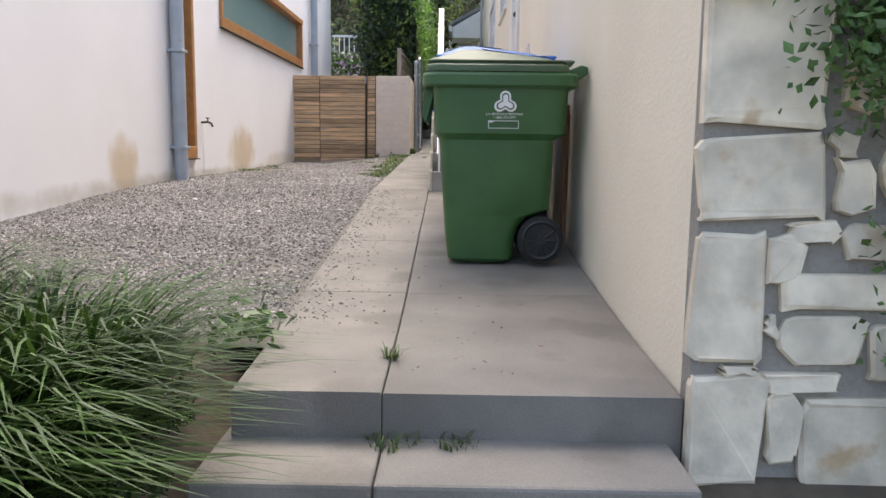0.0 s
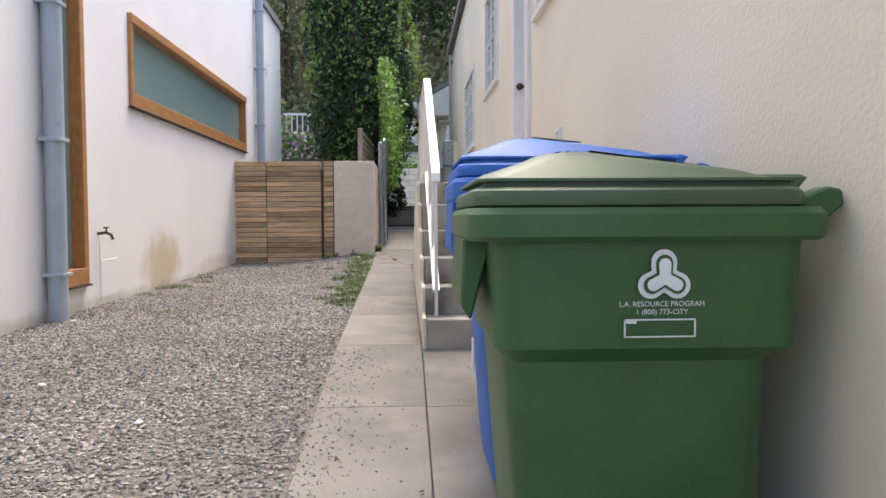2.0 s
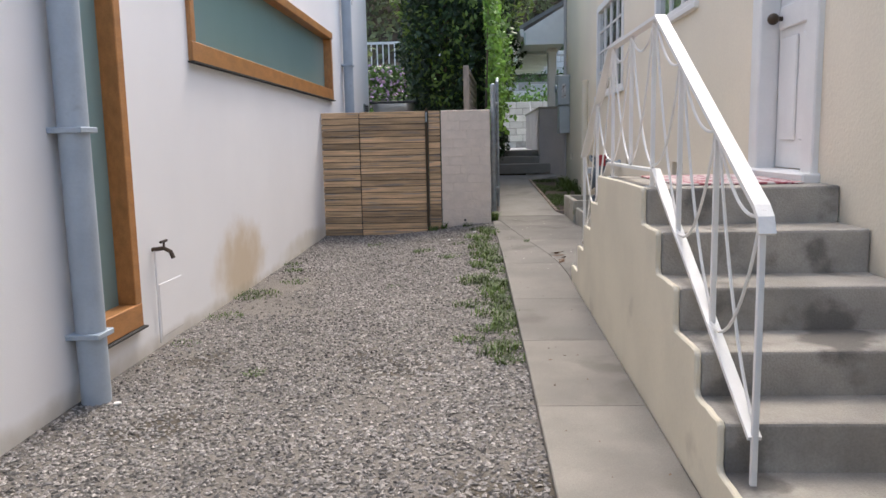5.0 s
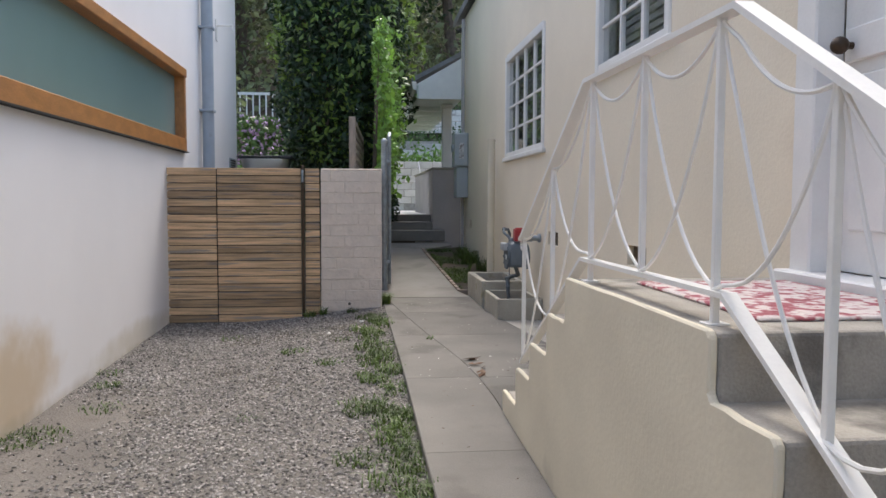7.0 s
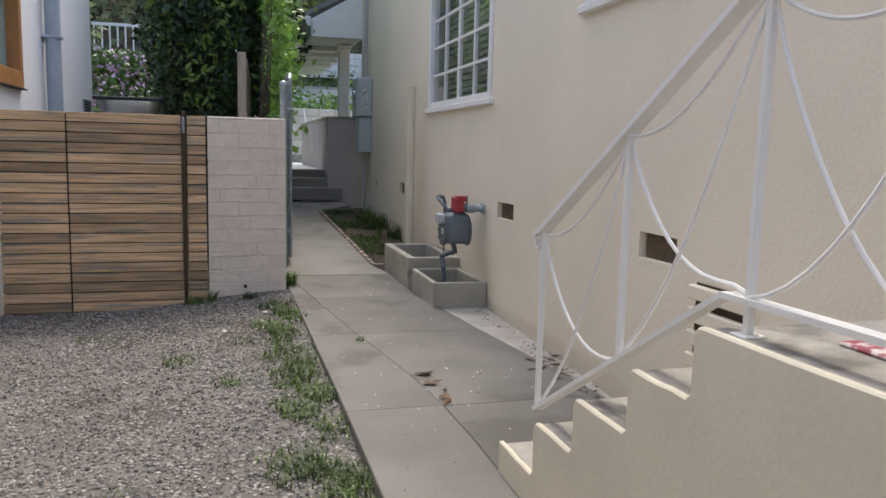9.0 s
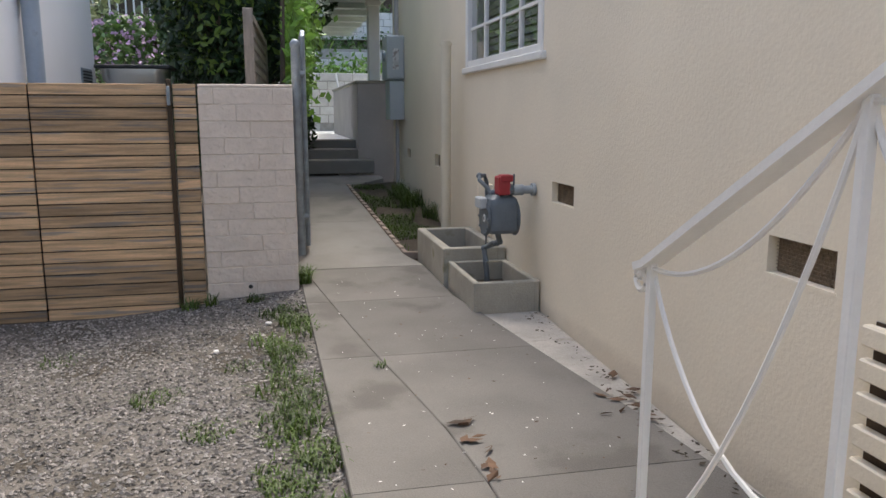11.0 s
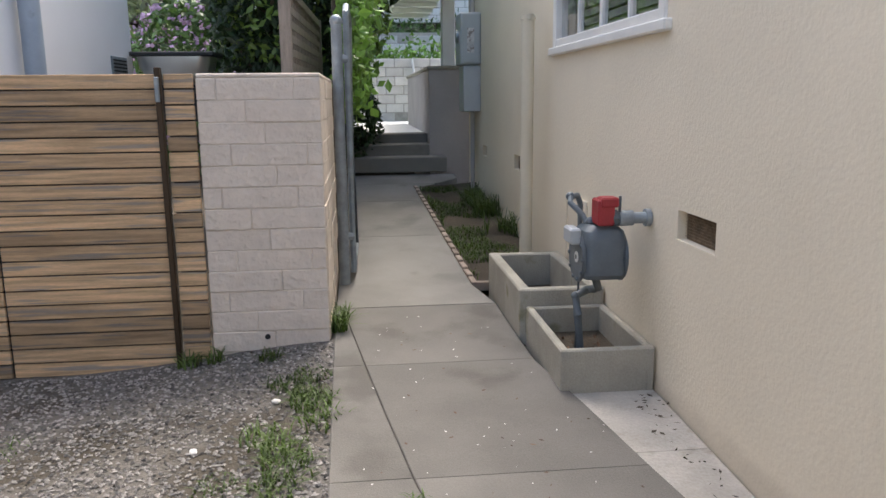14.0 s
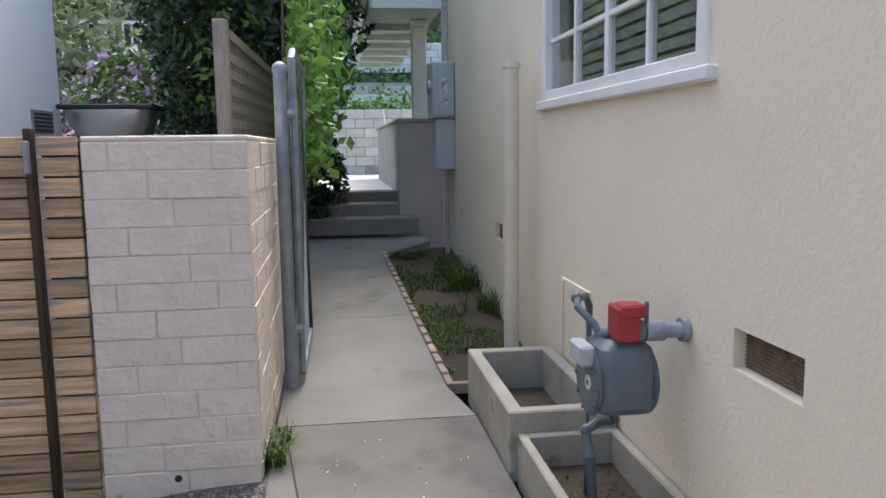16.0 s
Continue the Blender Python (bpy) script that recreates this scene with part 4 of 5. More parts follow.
lid_label(0.05, 0.33, GB[0] - 0.15, GB[0] + 0.12, GB[1], 1.012, 0.97, green_bin, "faded white sticker")
for k in range(3):
    lid_label(-0.03 + 0.022 * k, -0.018 + 0.022 * k, GB[0] - 0.12, GB[0] + 0.06, GB[1], 1.012, 0.97, green_bin, "worn white lettering")
blue_bin = wheeled_bin(5.04, 1.184, M_BLUE_BIN, M_BLUE_BIN, "bright blue plastic wheeled bin, lid closed", (0.95, 1.0, 1.045))
lid_label(0.02, 0.20, 4.88, 4.93, 1.184, 1.045, 0.95, blue_bin, "worn white print")
part("sticker", box(-0.176, -0.171, 4.93, 4.98, 1.57, 1.69), M_PRINT, blue_bin, "small white sticker")
wheeled_bin(5.80, 1.253, M_BLACK_BIN, M_BLACK_BIN, "black plastic wheeled bin, lid closed", (0.84, 0.9, 0.93))

board = thing("wooden_board", (0.61, 4.66, 1.15), "brown wooden board standing against the wall behind the bin", "board")
part("plank", box(0.602, 0.626, 4.62, 4.71, path_z(4.66), 2.02, 0.003), M_BROWN_BOARD, board)

# ---- slatted gate and brick pier ----
GY = 14.816
gate_things = []
for name, xa, xb, label in (("fence_panel", -3.24, -2.735, "fixed panel of horizontal weathered cedar slats"), ("garden_gate", -2.725, -1.845, "closed garden gate of horizontal weathered cedar slats"),
                            ("fence_panel", -1.80, -1.648, "narrow panel of short horizontal cedar slats")):
    g = thing(name, ((xa + xb) / 2, GY, 1.42), label, "gate" if "gate" in name else "fence", "slatted wooden fence")
    n = 20
    # added dark sheet, so that the gaps between slats look shaded
    back = part("backing", box(xa + 0.01, xb - 0.01, GY + 0.022, GY + 0.05, 1.40, 3.06), M_DARK, g, "added dark sheet that stands for shade in the slat gaps")
    me = None
    for k in range(n):
        if me is None:
            first = part("slat", box(-(xb - xa) / 2, (xb - xa) / 2, 0, 0.022, 0, 0.0745, 0.003), M_TEAK, g)
            me = first.data
            ob = first
        else:
            ob = new("slat", me)
            ob.parent = g
            ob.matrix_parent_inverse = g.matrix_basis.inverted()
        ob.matrix_basis = Matrix.Translation(((xa + xb) / 2, GY - 0.002 + (0.008 if "gate" in name else 0) + rng.uniform(-0.002, 0.002), 1.415 + k * 0.083))
    gate_things.append(g)
part("meeting_strip", box(-2.745, -2.715, GY + 0.051, GY + 0.07, 1.40, 3.06), M_DARK, gate_things[0])
bar = thing("gate_post", (-1.822, GY, 1.36), "dark rusty steel gate post with a latch", "post")
part("post", box(-1.838, -1.808, GY - 0.03, GY + 0.02, 1.34, 3.10, 0.004), M_BRONZE, bar)
part("latch", box(-1.835, -1.812, GY - 0.055, GY - 0.03, 2.92, 3.05, 0.004), M_GALV, bar)

pier = thing("brick_pier", (-1.3, 15.6, 1.4), "low brick garden wall with pinkish beige paint", "brick wall", "", "structure")
part("mortar_core", box(-1.628, -0.9805, GY + 0.0035, 16.50, 1.30, 3.045), M_MORTAR, pier)
COURSE, BL = 0.1175, 0.41


def brick_mesh(length, along):
    bm = box(-length / 2, length / 2, -0.02, 0.02, 0, COURSE - 0.0035, 0.004) if along == "x" else box(-0.02, 0.02, -length / 2, length / 2, 0, COURSE - 0.0035, 0.004)
    me = bpy.data.meshes.new("brick")
    bm.to_mesh(me)
    bm.free()
    me.materials.append(M_PIER)
    return me


brick_data = {}
for row in range(14):
    z = 1.40 + row * COURSE
    for along, lo, hi, fixed in (("x", -1.635, -0.978, GY + 0.018), ("y", GY + 0.04, 16.50, -0.996)):
        a = lo
        first = BL * ((0.4, 0.85, 0.62, 0.25, 0.98)[row % 5])
        while a < hi - 0.02:
            b = min(hi, a + first)
            first = BL
            if hi - b < 0.08:
                b = hi
            key = (along, round(b - a - 0.003, 3))
            if key not in brick_data:
                brick_data[key] = brick_mesh(key[1], along)
            ob = new("brick", brick_data[key])
            ob.parent = pier
            ob.matrix_parent_inverse = pier.matrix_basis.inverted()
            c, jig = (a + b) / 2, rng.uniform(-0.0045, 0.0045)
            ob.matrix_basis = Matrix.Translation((c, fixed + jig, z) if along == "x" else (fixed + jig, c, z)) @ Matrix.Rotation(rng.uniform(-0.004, 0.004), 4, "Y" if along == "x" else "X")
            a = b
part("coping", box(-1.633, -0.978, GY + 0.002, 16.505, 3.045, 3.068, 0.006), M_PIER, pier)

part("drain_hole", disc_cylinder((-1.33, GY - 0.004, 1.60), (0, 1, 0), 0.016, 0.008, 10), M_DARK, pier, "small dark hole")

# chain-link gate, folded back along the fence
gate = thing("chain_link_gate", (-0.9, 16.1, 1.6), "open galvanised pipe and chain-link gate beside the path", "gate")
part("hinge_post", tube([(-0.915, 16.02, 1.55), (-0.915, 16.02, 3.44)], 0.038, 12), M_GALV, gate, "", True)
cap = bmesh.new()
bmesh.ops.create_uvsphere(cap, u_segments=12, v_segments=8, radius=0.045, matrix=Matrix.Translation((-0.915, 16.02, 3.45)))
part("post_cap", cap, M_GALV, gate, "", True)
part("frame", tube([(-0.85, 16.06, 1.68), (-0.85, 16.06, 3.52), (-0.845, 16.12, 3.56), (-0.84, 17.05, 3.56), (-0.84, 17.10, 3.50), (-0.84, 17.10, 1.70), (-0.85, 16.06, 1.70)], 0.022, 8), M_GALV, gate, "", True)
for z in (1.95, 3.2):
    part("hinge", tube([(-0.915, 16.02, z), (-0.85, 16.05, z)], 0.03, 8), M_GALV, gate)
bm = bmesh.new()
for k in range(40):
    y = 16.08 + k * 0.05
    for d in (1, -1):
        pts = []
        ya, za, yb, zb = y, 1.7, y + d * 1.82, 3.52
        lo, hi = 16.06, 17.08
        seg = [(ya + (yb - ya) * t, za + (zb - za) * t) for t in np.linspace(0, 1, 30)]
        seg = [(p, q) for p, q in seg if lo <= p <= hi]
        if len(seg) > 1:
            tube([(-0.845, seg[0][0], seg[0][1]), (-0.845, seg[-1][0], seg[-1][1])], 0.0018, 3, bm)
part("chain_mesh", bm, M_GALV, gate, "diamond wire mesh")

lat = thing("trellis_panel", (-1.3, 16.8, 1.5), "grey weathered wooden trellis panel on posts behind the brick wall", "trellis")
part("post", box(-1.36, -1.27, 16.62, 16.71, 1.45, 3.82, 0.006), M_OLD_WOOD, lat)
part("post", box(-1.24, -1.16, 19.0, 19.08, 1.45, 3.75, 0.006), M_OLD_WOOD, lat)
part("top_rail", tube([(-1.30, 16.7, 3.74), (-1.2, 19.0, 3.70)], 0.03, 4, None, None, True, (0.035, 0.03)), M_OLD_WOOD, lat)
for k in range(20):
    y = 16.76 + k * 0.115
    part("lath", box(-1.295 + k * 0.004, -1.28 + k * 0.004, y, y + 0.06, 1.5, 3.72), M_OLD_WOOD, lat)
for k in range(20):
    z = 1.6 + k * 0.105
    part("lath", tube([(-1.275, 16.7, z), (-1.185, 19.0, z)], 0.02, 4, None, None, True, (0.006, 0.028)), M_OLD_WOOD, lat)

hood = thing("barbecue", (-2.75, 19.3, 1.46), "stainless steel barbecue with a domed lid behind the wall", "barbecue")
part("lid", loft([(3.10, -2.98, -2.54, 19.40, 19.70, 0.1), (3.16, -3.08, -2.45, 19.33, 19.78, 0.14), (3.28, -3.16, -2.40, 19.30, 19.85, 0.14), (3.40, -3.18, -2.38, 19.30, 19.88, 0.14)]), M_STEEL, hood, "", True)
part("rim", box(-3.22, -2.34, 19.28, 19.90, 3.401, 3.45, 0.01), M_BLACK_BIN, hood)
part("firebox", box(-3.10, -2.44, 19.36, 19.84, 2.70, 3.099, 0.02), M_BLACK_BIN, hood)
for xx in (-3.1, -2.46):
    for yy in (19.4, 19.8):
        part("leg", box(xx - 0.02, xx + 0.02, yy - 0.02, yy + 0.02, 1.45, 2.70), M_BLACK_BIN, hood)

# ---- gas meter and troughs ----


def trough(x0, x1, y0, y1, z0, z1, t, label):
    tr = thing("concrete_trough", ((x0 + x1) / 2, (y0 + y1) / 2, z0), label, "trough", "concrete troughs")
    part("side", box(x0, x0 + t, y0, y1, z0 - 0.05, z1, 0.008), M_TROUGH, tr)
    part("side", box(x1 - t, x1, y0, y1, z0 - 0.05, z1 - 0.003, 0.008), M_TROUGH, tr)
    part("end", box(x0 + t * 0.7, x1 - t * 0.7, y0 + 0.002, y0 + t, z0 - 0.05, z1 - 0.002, 0.008), M_TROUGH, tr)
    part("end", box(x0 + t * 0.7, x1 - t * 0.7, y1 - t, y1 - 0.002, z0 - 0.05, z1 - 0.002, 0.008), M_TROUGH, tr)
    part("soil", box(x0 + t * 0.8, x1 - t * 0.8, y0 + t * 0.8, y1 - t * 0.8, z0 - 0.05, z0 + 0.05), M_SOIL, tr, "dark soil with dead leaves")


trough(0.14, 0.60, 13.90, 14.695, 1.555, 1.755, 0.042, "low grey concrete trough round the gas meter pipe")
trough(0.105, 0.60, 14.70, 15.78, 1.57, 1.85, 0.07, "old beige concrete planter trough against the wall")
pts = [(0.36 + rng.uniform(-0.16, 0.16), 14.3 + rng.uniform(-0.3, 0.3), 1.615) for _ in range(60)]
tagged(leaves("fallen_leaves", pts, 0.022, M_LITTER, None, np.tile((0.05, 0.05, 1.0), (60, 1)), 1.6), "dead leaves lying in the concrete trough", "litter", "", "stuff")
tuft(0.34, 15.2, 1.62, 120, 0.07, 0.16, 0.008, M_GRASS, "grass_tuft", "low green weeds growing in the planter trough")
meter = thing("gas_meter", (0.38, 14.15, 1.6), "grey gas meter with red regulator and pipes on the wall", "gas meter")
part("body", loft([(2.02, 0.25, 0.50, 14.02, 14.30, 0.05), (2.05, 0.235, 0.515, 14.0, 14.32, 0.06), (2.26, 0.235, 0.515, 14.0, 14.32, 0.06), (2.32, 0.25, 0.50, 14.02, 14.30, 0.06), (2.355, 0.29, 0.46, 14.06, 14.26, 0.05)]), M_METER, meter, "", True)
for xx in (0.235, 0.505):
    bm = bmesh.new()
    disc_cylinder((xx, 14.16, 2.15), (1, 0, 0), 0.165, 0.022, 28, bm, 0.006)
    for k in range(10):
        a = 2 * math.pi * k / 10
        disc_cylinder((xx - 0.012, 14.16 + 0.145 * math.cos(a), 2.15 + 0.145 * math.sin(a)), (1, 0, 0), 0.012, 0.016, 6, bm)
    part("flange", bm, M_METER, meter, "bolted round flange", False)
part("index_box", box(0.165, 0.235, 14.07, 14.25, 2.235, 2.335, 0.012), M_EBOX, meter, "pale index box with glass front")
part("badge", disc_cylinder((0.221, 14.13, 2.15), (1, 0, 0), 0.035, 0.006, 20), M_PRINT, meter, "round white badge")
part("badge_mark", disc_cylinder((0.217, 14.13, 2.15), (1, 0, 0), 0.014, 0.004, 12), M_METER, meter)
bm = bmesh.new()
tube([(0.66, 14.05, 2.40), (0.47, 14.05, 2.40), (0.42, 14.08, 2.41)], 0.036, 12, bm)
disc_cylinder((0.64, 14.05, 2.40), (1, 0, 0), 0.055, 0.03, 16, bm)
disc_cylinder((0.50, 14.05, 2.40), (1, 0, 0), 0.048, 0.09, 12, bm)
part("outlet_pipe", bm, M_GALV, meter, "", True)
red = bmesh.new()
box(0.315, 0.42, 14.0, 14.15, 2.36, 2.52, 0.01, red)
box(0.33, 0.44, 13.985, 14.10, 2.475, 2.535, 0.01, red)
part("regulator", red, M_RED, meter, "red painted shut-off regulator")
part("valve_lever", box(0.452, 0.468, 14.03, 14.05, 2.40, 2.54, 0.004), M_METER, meter)
part("valve_body", disc_cylinder((0.40, 14.05, 2.405), (1, 0, 0), 0.05, 0.10, 8, None, 0.006), M_METER, meter)
part("inlet_pipe", tube([(0.30, 14.24, 1.42), (0.27, 14.24, 1.74), (0.27, 14.30, 1.85), (0.36, 14.34, 1.88), (0.42, 14.30, 1.90), (0.36, 14.2, 2.02)], 0.028, 10), M_METER, meter, "", True)
part("riser_pipe", tube([(0.33, 14.45, 1.42), (0.33, 14.45, 2.44), (0.30, 14.42, 2.50), (0.24, 14.36, 2.50), (0.22, 14.30, 2.47), (0.28, 14.22, 2.40), (0.30, 14.18, 2.34)], 0.019, 10), M_METER, meter, "", True)
for at in ((0.27, 14.30, 1.85), (0.40, 14.32, 1.89), (0.24, 14.37, 2.50), (0.31, 14.15, 2.37)):
    bm = bmesh.new()
    bmesh.ops.create_uvsphere(bm, u_segments=10, v_segments=8, radius=0.03, matrix=Matrix.Translation(at))
    part("fitting", bm, M_METER, meter, "", True)
c = Matrix.Translation((0.40, 14.1, 2.2))
meter.matrix_basis = Matrix.Translation((0.006, 0, -0.004)) @ c @ Matrix.Diagonal((0.78, 0.78, 0.78, 1)) @ c.inverted() @ meter.matrix_basis
hatch = thing("access_hatch", (0.6, 15.33, 1.86), "beige painted board hatch on the wall behind the meter", "hatch")
part("board", box(0.594, 0.612, 15.10, 15.56, 1.86, 2.29, 0.004), M_CREAM, hatch)
part("batten", box(0.586, 0.5945, 15.505, 15.545, 1.87, 2.28, 0.003), M_CREAM, hatch)

pipe = thing("standpipe", (0.5, 16.4, 1.65), "cream painted vertical pipe beside the wall", "pipe")
part("pipe", tube([(0.46, 16.2, 1.6), (0.46, 16.2, 3.47)], 0.048, 14), M_CREAM_PAINT, pipe, "", True)
part("pipe_cap", disc_cylinder((0.46, 16.2, 3.49), (0, 0, 1), 0.056, 0.05, 16, None, 0.012), M_CREAM_PAINT, pipe)

ebox = thing("electrical_box", (0.5, 19.6, 2.77), "grey electrical meter cabinet with lower box on the wall", "electrical box")
part("cabinet", box(0.375, 0.612, 19.40, 19.86, 3.30, 3.87, 0.012), M_EBOX, ebox)
part("cover", box(0.40, 0.59, 19.380, 19.402, 3.32, 3.85, 0.004), M_EBOX, ebox)
part("label_plate", box(0.45, 0.53, 19.376, 19.381, 3.43, 3.70), M_STICKER, ebox)
part("lower_box", box(0.41, 0.612, 19.42, 19.82, 2.77, 3.29, 0.012), M_EBOX, ebox)
part("conduit", tube([(0.54, 19.6, 2.775), (0.54, 19.6, 1.85)], 0.025, 8), M_GREY_WALL, ebox)
part("upper_conduit", tube([(0.54, 19.6, 3.87), (0.54, 19.6, 5.8)], 0.03, 8), M_GREY_WALL, ebox)
part("meter_dial", disc_cylinder((0.372, 19.62, 3.62), (-1, 0, 0), 0.075, 0.05, 20, None, 0.01), M_GALV, ebox, "round electric meter")

lamp = thing("security_lamp", (0.6, 19.9, 5.7), "small dark security lamp under the roof corner", "lamp")
part("mount", box(0.56, 0.612, 19.86, 19.94, 5.66, 5.74, 0.005), M_DARK, lamp)
part("head", tube([(0.57, 19.9, 5.70), (0.46, 19.88, 5.66)], 0.04, 10), M_DARK, lamp)

# planting bed with brick edging
bed = thing("planting_bed", (0.3, 17.8, 1.6), "narrow earth bed with sparse grass beside the wall", "bed", "", "structure")
bv, bf = [], []
for j in range(21):
    y = 15.9 + j * 0.2
    for i in range(5):
        x = WALL_EDGE(y) + (0.61 - WALL_EDGE(y)) * i / 4
        bv.append((x, y, path_z(y) - 0.01 + 0.03 * (noise.noise(Vector((x * 5, y * 5, 1))) + i / 4)))
for j in range(20):
    for i in range(4):
        bf.append((j * 5 + i, j * 5 + i + 1, j * 5 + i + 6, j * 5 + i + 5))
mesh_from("soil", bv, bf, M_SOIL, bed, True)
me = bpy.data.meshes.new("edging_brick")
bm = box(-0.022, 0.022, -0.093, 0.093, -0.05, 0.018, 0.006)
bm.to_mesh(me)
bm.free()
me.materials.append(M_EDGE_BRICK)
for k in range(20):
    y = 15.97 + k * 0.2
    ob = new("edging_brick", me)
    ob.parent, ob.matrix_parent_inverse = bed, bed.matrix_basis.inverted()
    ob.matrix_basis = Matrix.Translation((WALL_EDGE(y) + 0.02, y, path_z(y))) @ Matrix.Rotation(0.04 + rng.uniform(-0.03, 0.03), 4, "Z")
ob = new("edging_brick", me)
ob.parent, ob.matrix_parent_inverse = bed, bed.matrix_basis.inverted()
ob.matrix_basis = Matrix.Translation((0.12, 15.9, path_z(15.9))) @ Matrix.Rotation(radians(90), 4, "Z")
roots, hs, lean = [], [], []
for _ in range(5600):
    y = rng.uniform(15.95, 19.7)
    x = rng.uniform(WALL_EDGE(y) + 0.05, 0.6)
    if noise.noise(Vector((x * 3, y * 2, 9))) < -0.1:
        continue
    tall = 0.30 if (x > 0.35 and 17.0 < y < 19) else 0.07
    roots.append((x, y, path_z(y)))
    hs.append(tall * rng.uniform(0.5, 1.3))
    a = rng.uniform(0, 6.28)
    lean.append((0.6 * tall * math.cos(a), 0.6 * tall * math.sin(a)))
tagged(blades("bed_grass", roots, hs, lean, 0.008, M_GRASS, None, 3), "patchy green grass in the earth bed", "grass", "", "stuff")

# ---- back yard ----
back = thing("back_steps", (-0.3, 21.0, 1.95), "three grey concrete steps up to the patio", "steps", "", "structure")
for y, z in ((20.72, 2.16), (21.1, 2.31), (21.5, 2.44)):
    part("step", box(-1.02, 0.36 if y < 21.05 else 0.16, y, 21.9, z - 0.2, z, 0.012), M_CONCRETE_SKYLIT, back)
structure("patio", box(-1.9, 2.5, 21.85, 29.0, 2.2, 2.425), M_PATIO, "pale bright concrete patio", "patio")

structure("porch_parapet", prism([(0.165, 21.15), (1.3, 21.15), (1.3, 21.35), (0.365, 21.35), (0.365, 26.0), (0.165, 26.0)], "z", 1.6, 3.31), M_GREY_WALL, "grey plastered porch parapet with a mossy cap", "wall")
structure("parapet_cap", prism([(0.14, 21.125), (1.3, 21.125), (1.3, 21.375), (0.39, 21.375), (0.39, 26.0), (0.14, 26.0)], "z", 3.311, 3.355, 0.008), M_TROUGH, "mossy concrete parapet cap", "trim")
col = thing("porch_column", (0.45, 21.25, 3.355), "square white porch column on the parapet", "column")
part("shaft", box(0.35, 0.53, 21.16, 21.34, 3.355, 4.48, 0.01), M_WHITE_PAINT, col)
part("capital", box(0.33, 0.55, 21.14, 21.36, 4.481, 4.555, 0.01), M_WHITE_PAINT, col)
eave = thing("porch_roof", (0.2, 22.0, 4.5), "white gutter and pale green soffit of the porch roof", "roof", "", "structure")
part("soffit", box(-0.16, 0.62, 20.42, 27.0, 4.56, 4.62), M_SOFFIT, eave)
part("fascia", box(-0.20, -0.162, 20.40, 27.0, 4.56, 4.80, 0.006), M_SOFFIT, eave)
part("gutter", prism([(-0.30, 4.86), (-0.27, 4.72), (-0.205, 4.70), (-0.205, 4.86)], "y", 20.38, 27.0, 0.006), M_WHITE_PAINT, eave)
part("end_board", prism([(-0.2, 4.56), (0.62, 4.56), (0.62, 5.3), (-0.2, 4.82)], "y", 20.405, 20.44), M_WHITE_PAINT, eave)
part("roof_slope", prism([(-0.28, 4.86), (3.5, 6.9), (3.5, 7.0), (-0.28, 4.94)], "y", 20.45, 27.0), M_ROOF, eave)
for k in range(6):
    part("rafter", box(-0.15, 0.6, 21.55 + 0.9 * k, 21.63 + 0.9 * k, 4.48, 4.558), M_SOFFIT, eave)


def block_wall(name, x0, x1, y, z0, z1, label, top=None):
    w = thing(name, ((x0 + x1) / 2, y, z0), label, "retaining wall", "terrace retaining walls", "structure")
    part("core", box(x0, x1, y + 0.008, y + 0.25, z0, z1 - 0.03), M_PATCH, w)
    me = bpy.data.meshes.new("block")
    bm = box(-0.195, 0.195, 0, 0.06, 0, 0.19, 0.012)
    bm.to_mesh(me)
    bm.free()
    me.materials.append(M_BLOCK)
    for r in range(int(round((z1 - z0) / 0.2))):
        x = x0 + (0.2 if r % 2 else 0.0)
        while x < x1:
            if top is None or z0 + r * 0.2 < top(x):
                ob = new("block", me)
                ob.parent, ob.matrix_parent_inverse = w, w.matrix_basis.inverted()
                ob.matrix_basis = Matrix.Translation((x + 0.2, y + rng.uniform(-0.01, 0.01), z0 + r * 0.2))
            x += 0.4
    return w


block_wall("retaining_wall", -2.4, 2.6, 28.2, 2.42, 3.82, "pale concrete block retaining wall behind the patio")
block_wall("retaining_wall", -3.0, 3.4, 30.6, 3.9, 4.6, "grey concrete block terrace wall on the slope")
block_wall("retaining_wall", -3.0, 3.8, 32.6, 5.0, 5.7, "grey concrete block terrace wall higher on the slope")
for y0, y1, z, x0, x1 in ((28.45, 30.6, 3.75, -2.4, 2.6), (30.85, 32.6, 4.55, -3.0, 3.4), (32.85, 34.6, 5.65, -3.0, 3.8)):
    structure("terrace", box(x0, x1, y0, y1, z - 1.5, z), M_HILL, "planted earth terrace on the slope", "terrace")
    pts = np.column_stack([rng.uniform(x0, x1, 1500), rng.uniform(y0 + 0.1, y0 + 1.0, 1500), z + np.abs(rng.normal(size=1500)) * 0.22])
    tagged(leaves("terrace_shrubs", pts, 0.085, M_LEAF_IVY if z < 4 else M_LEAF_SHADE, None), "low green shrubs growing on the terrace", "shrubs", "", "stuff")

broom = thing("broom", (0.55, 28.0, 2.43), "white handled broom leaning on the block wall", "broom")
part("stick", tube([(0.56, 27.75, 2.5), (0.40, 28.17, 3.80)], 0.025, 8), M_WHITE_PAINT, broom)
part("brush", box(0.42, 0.78, 27.62, 27.82, 2.425, 2.52, 0.02), M_DARK, broom)

# ---- trees and shrubs ----


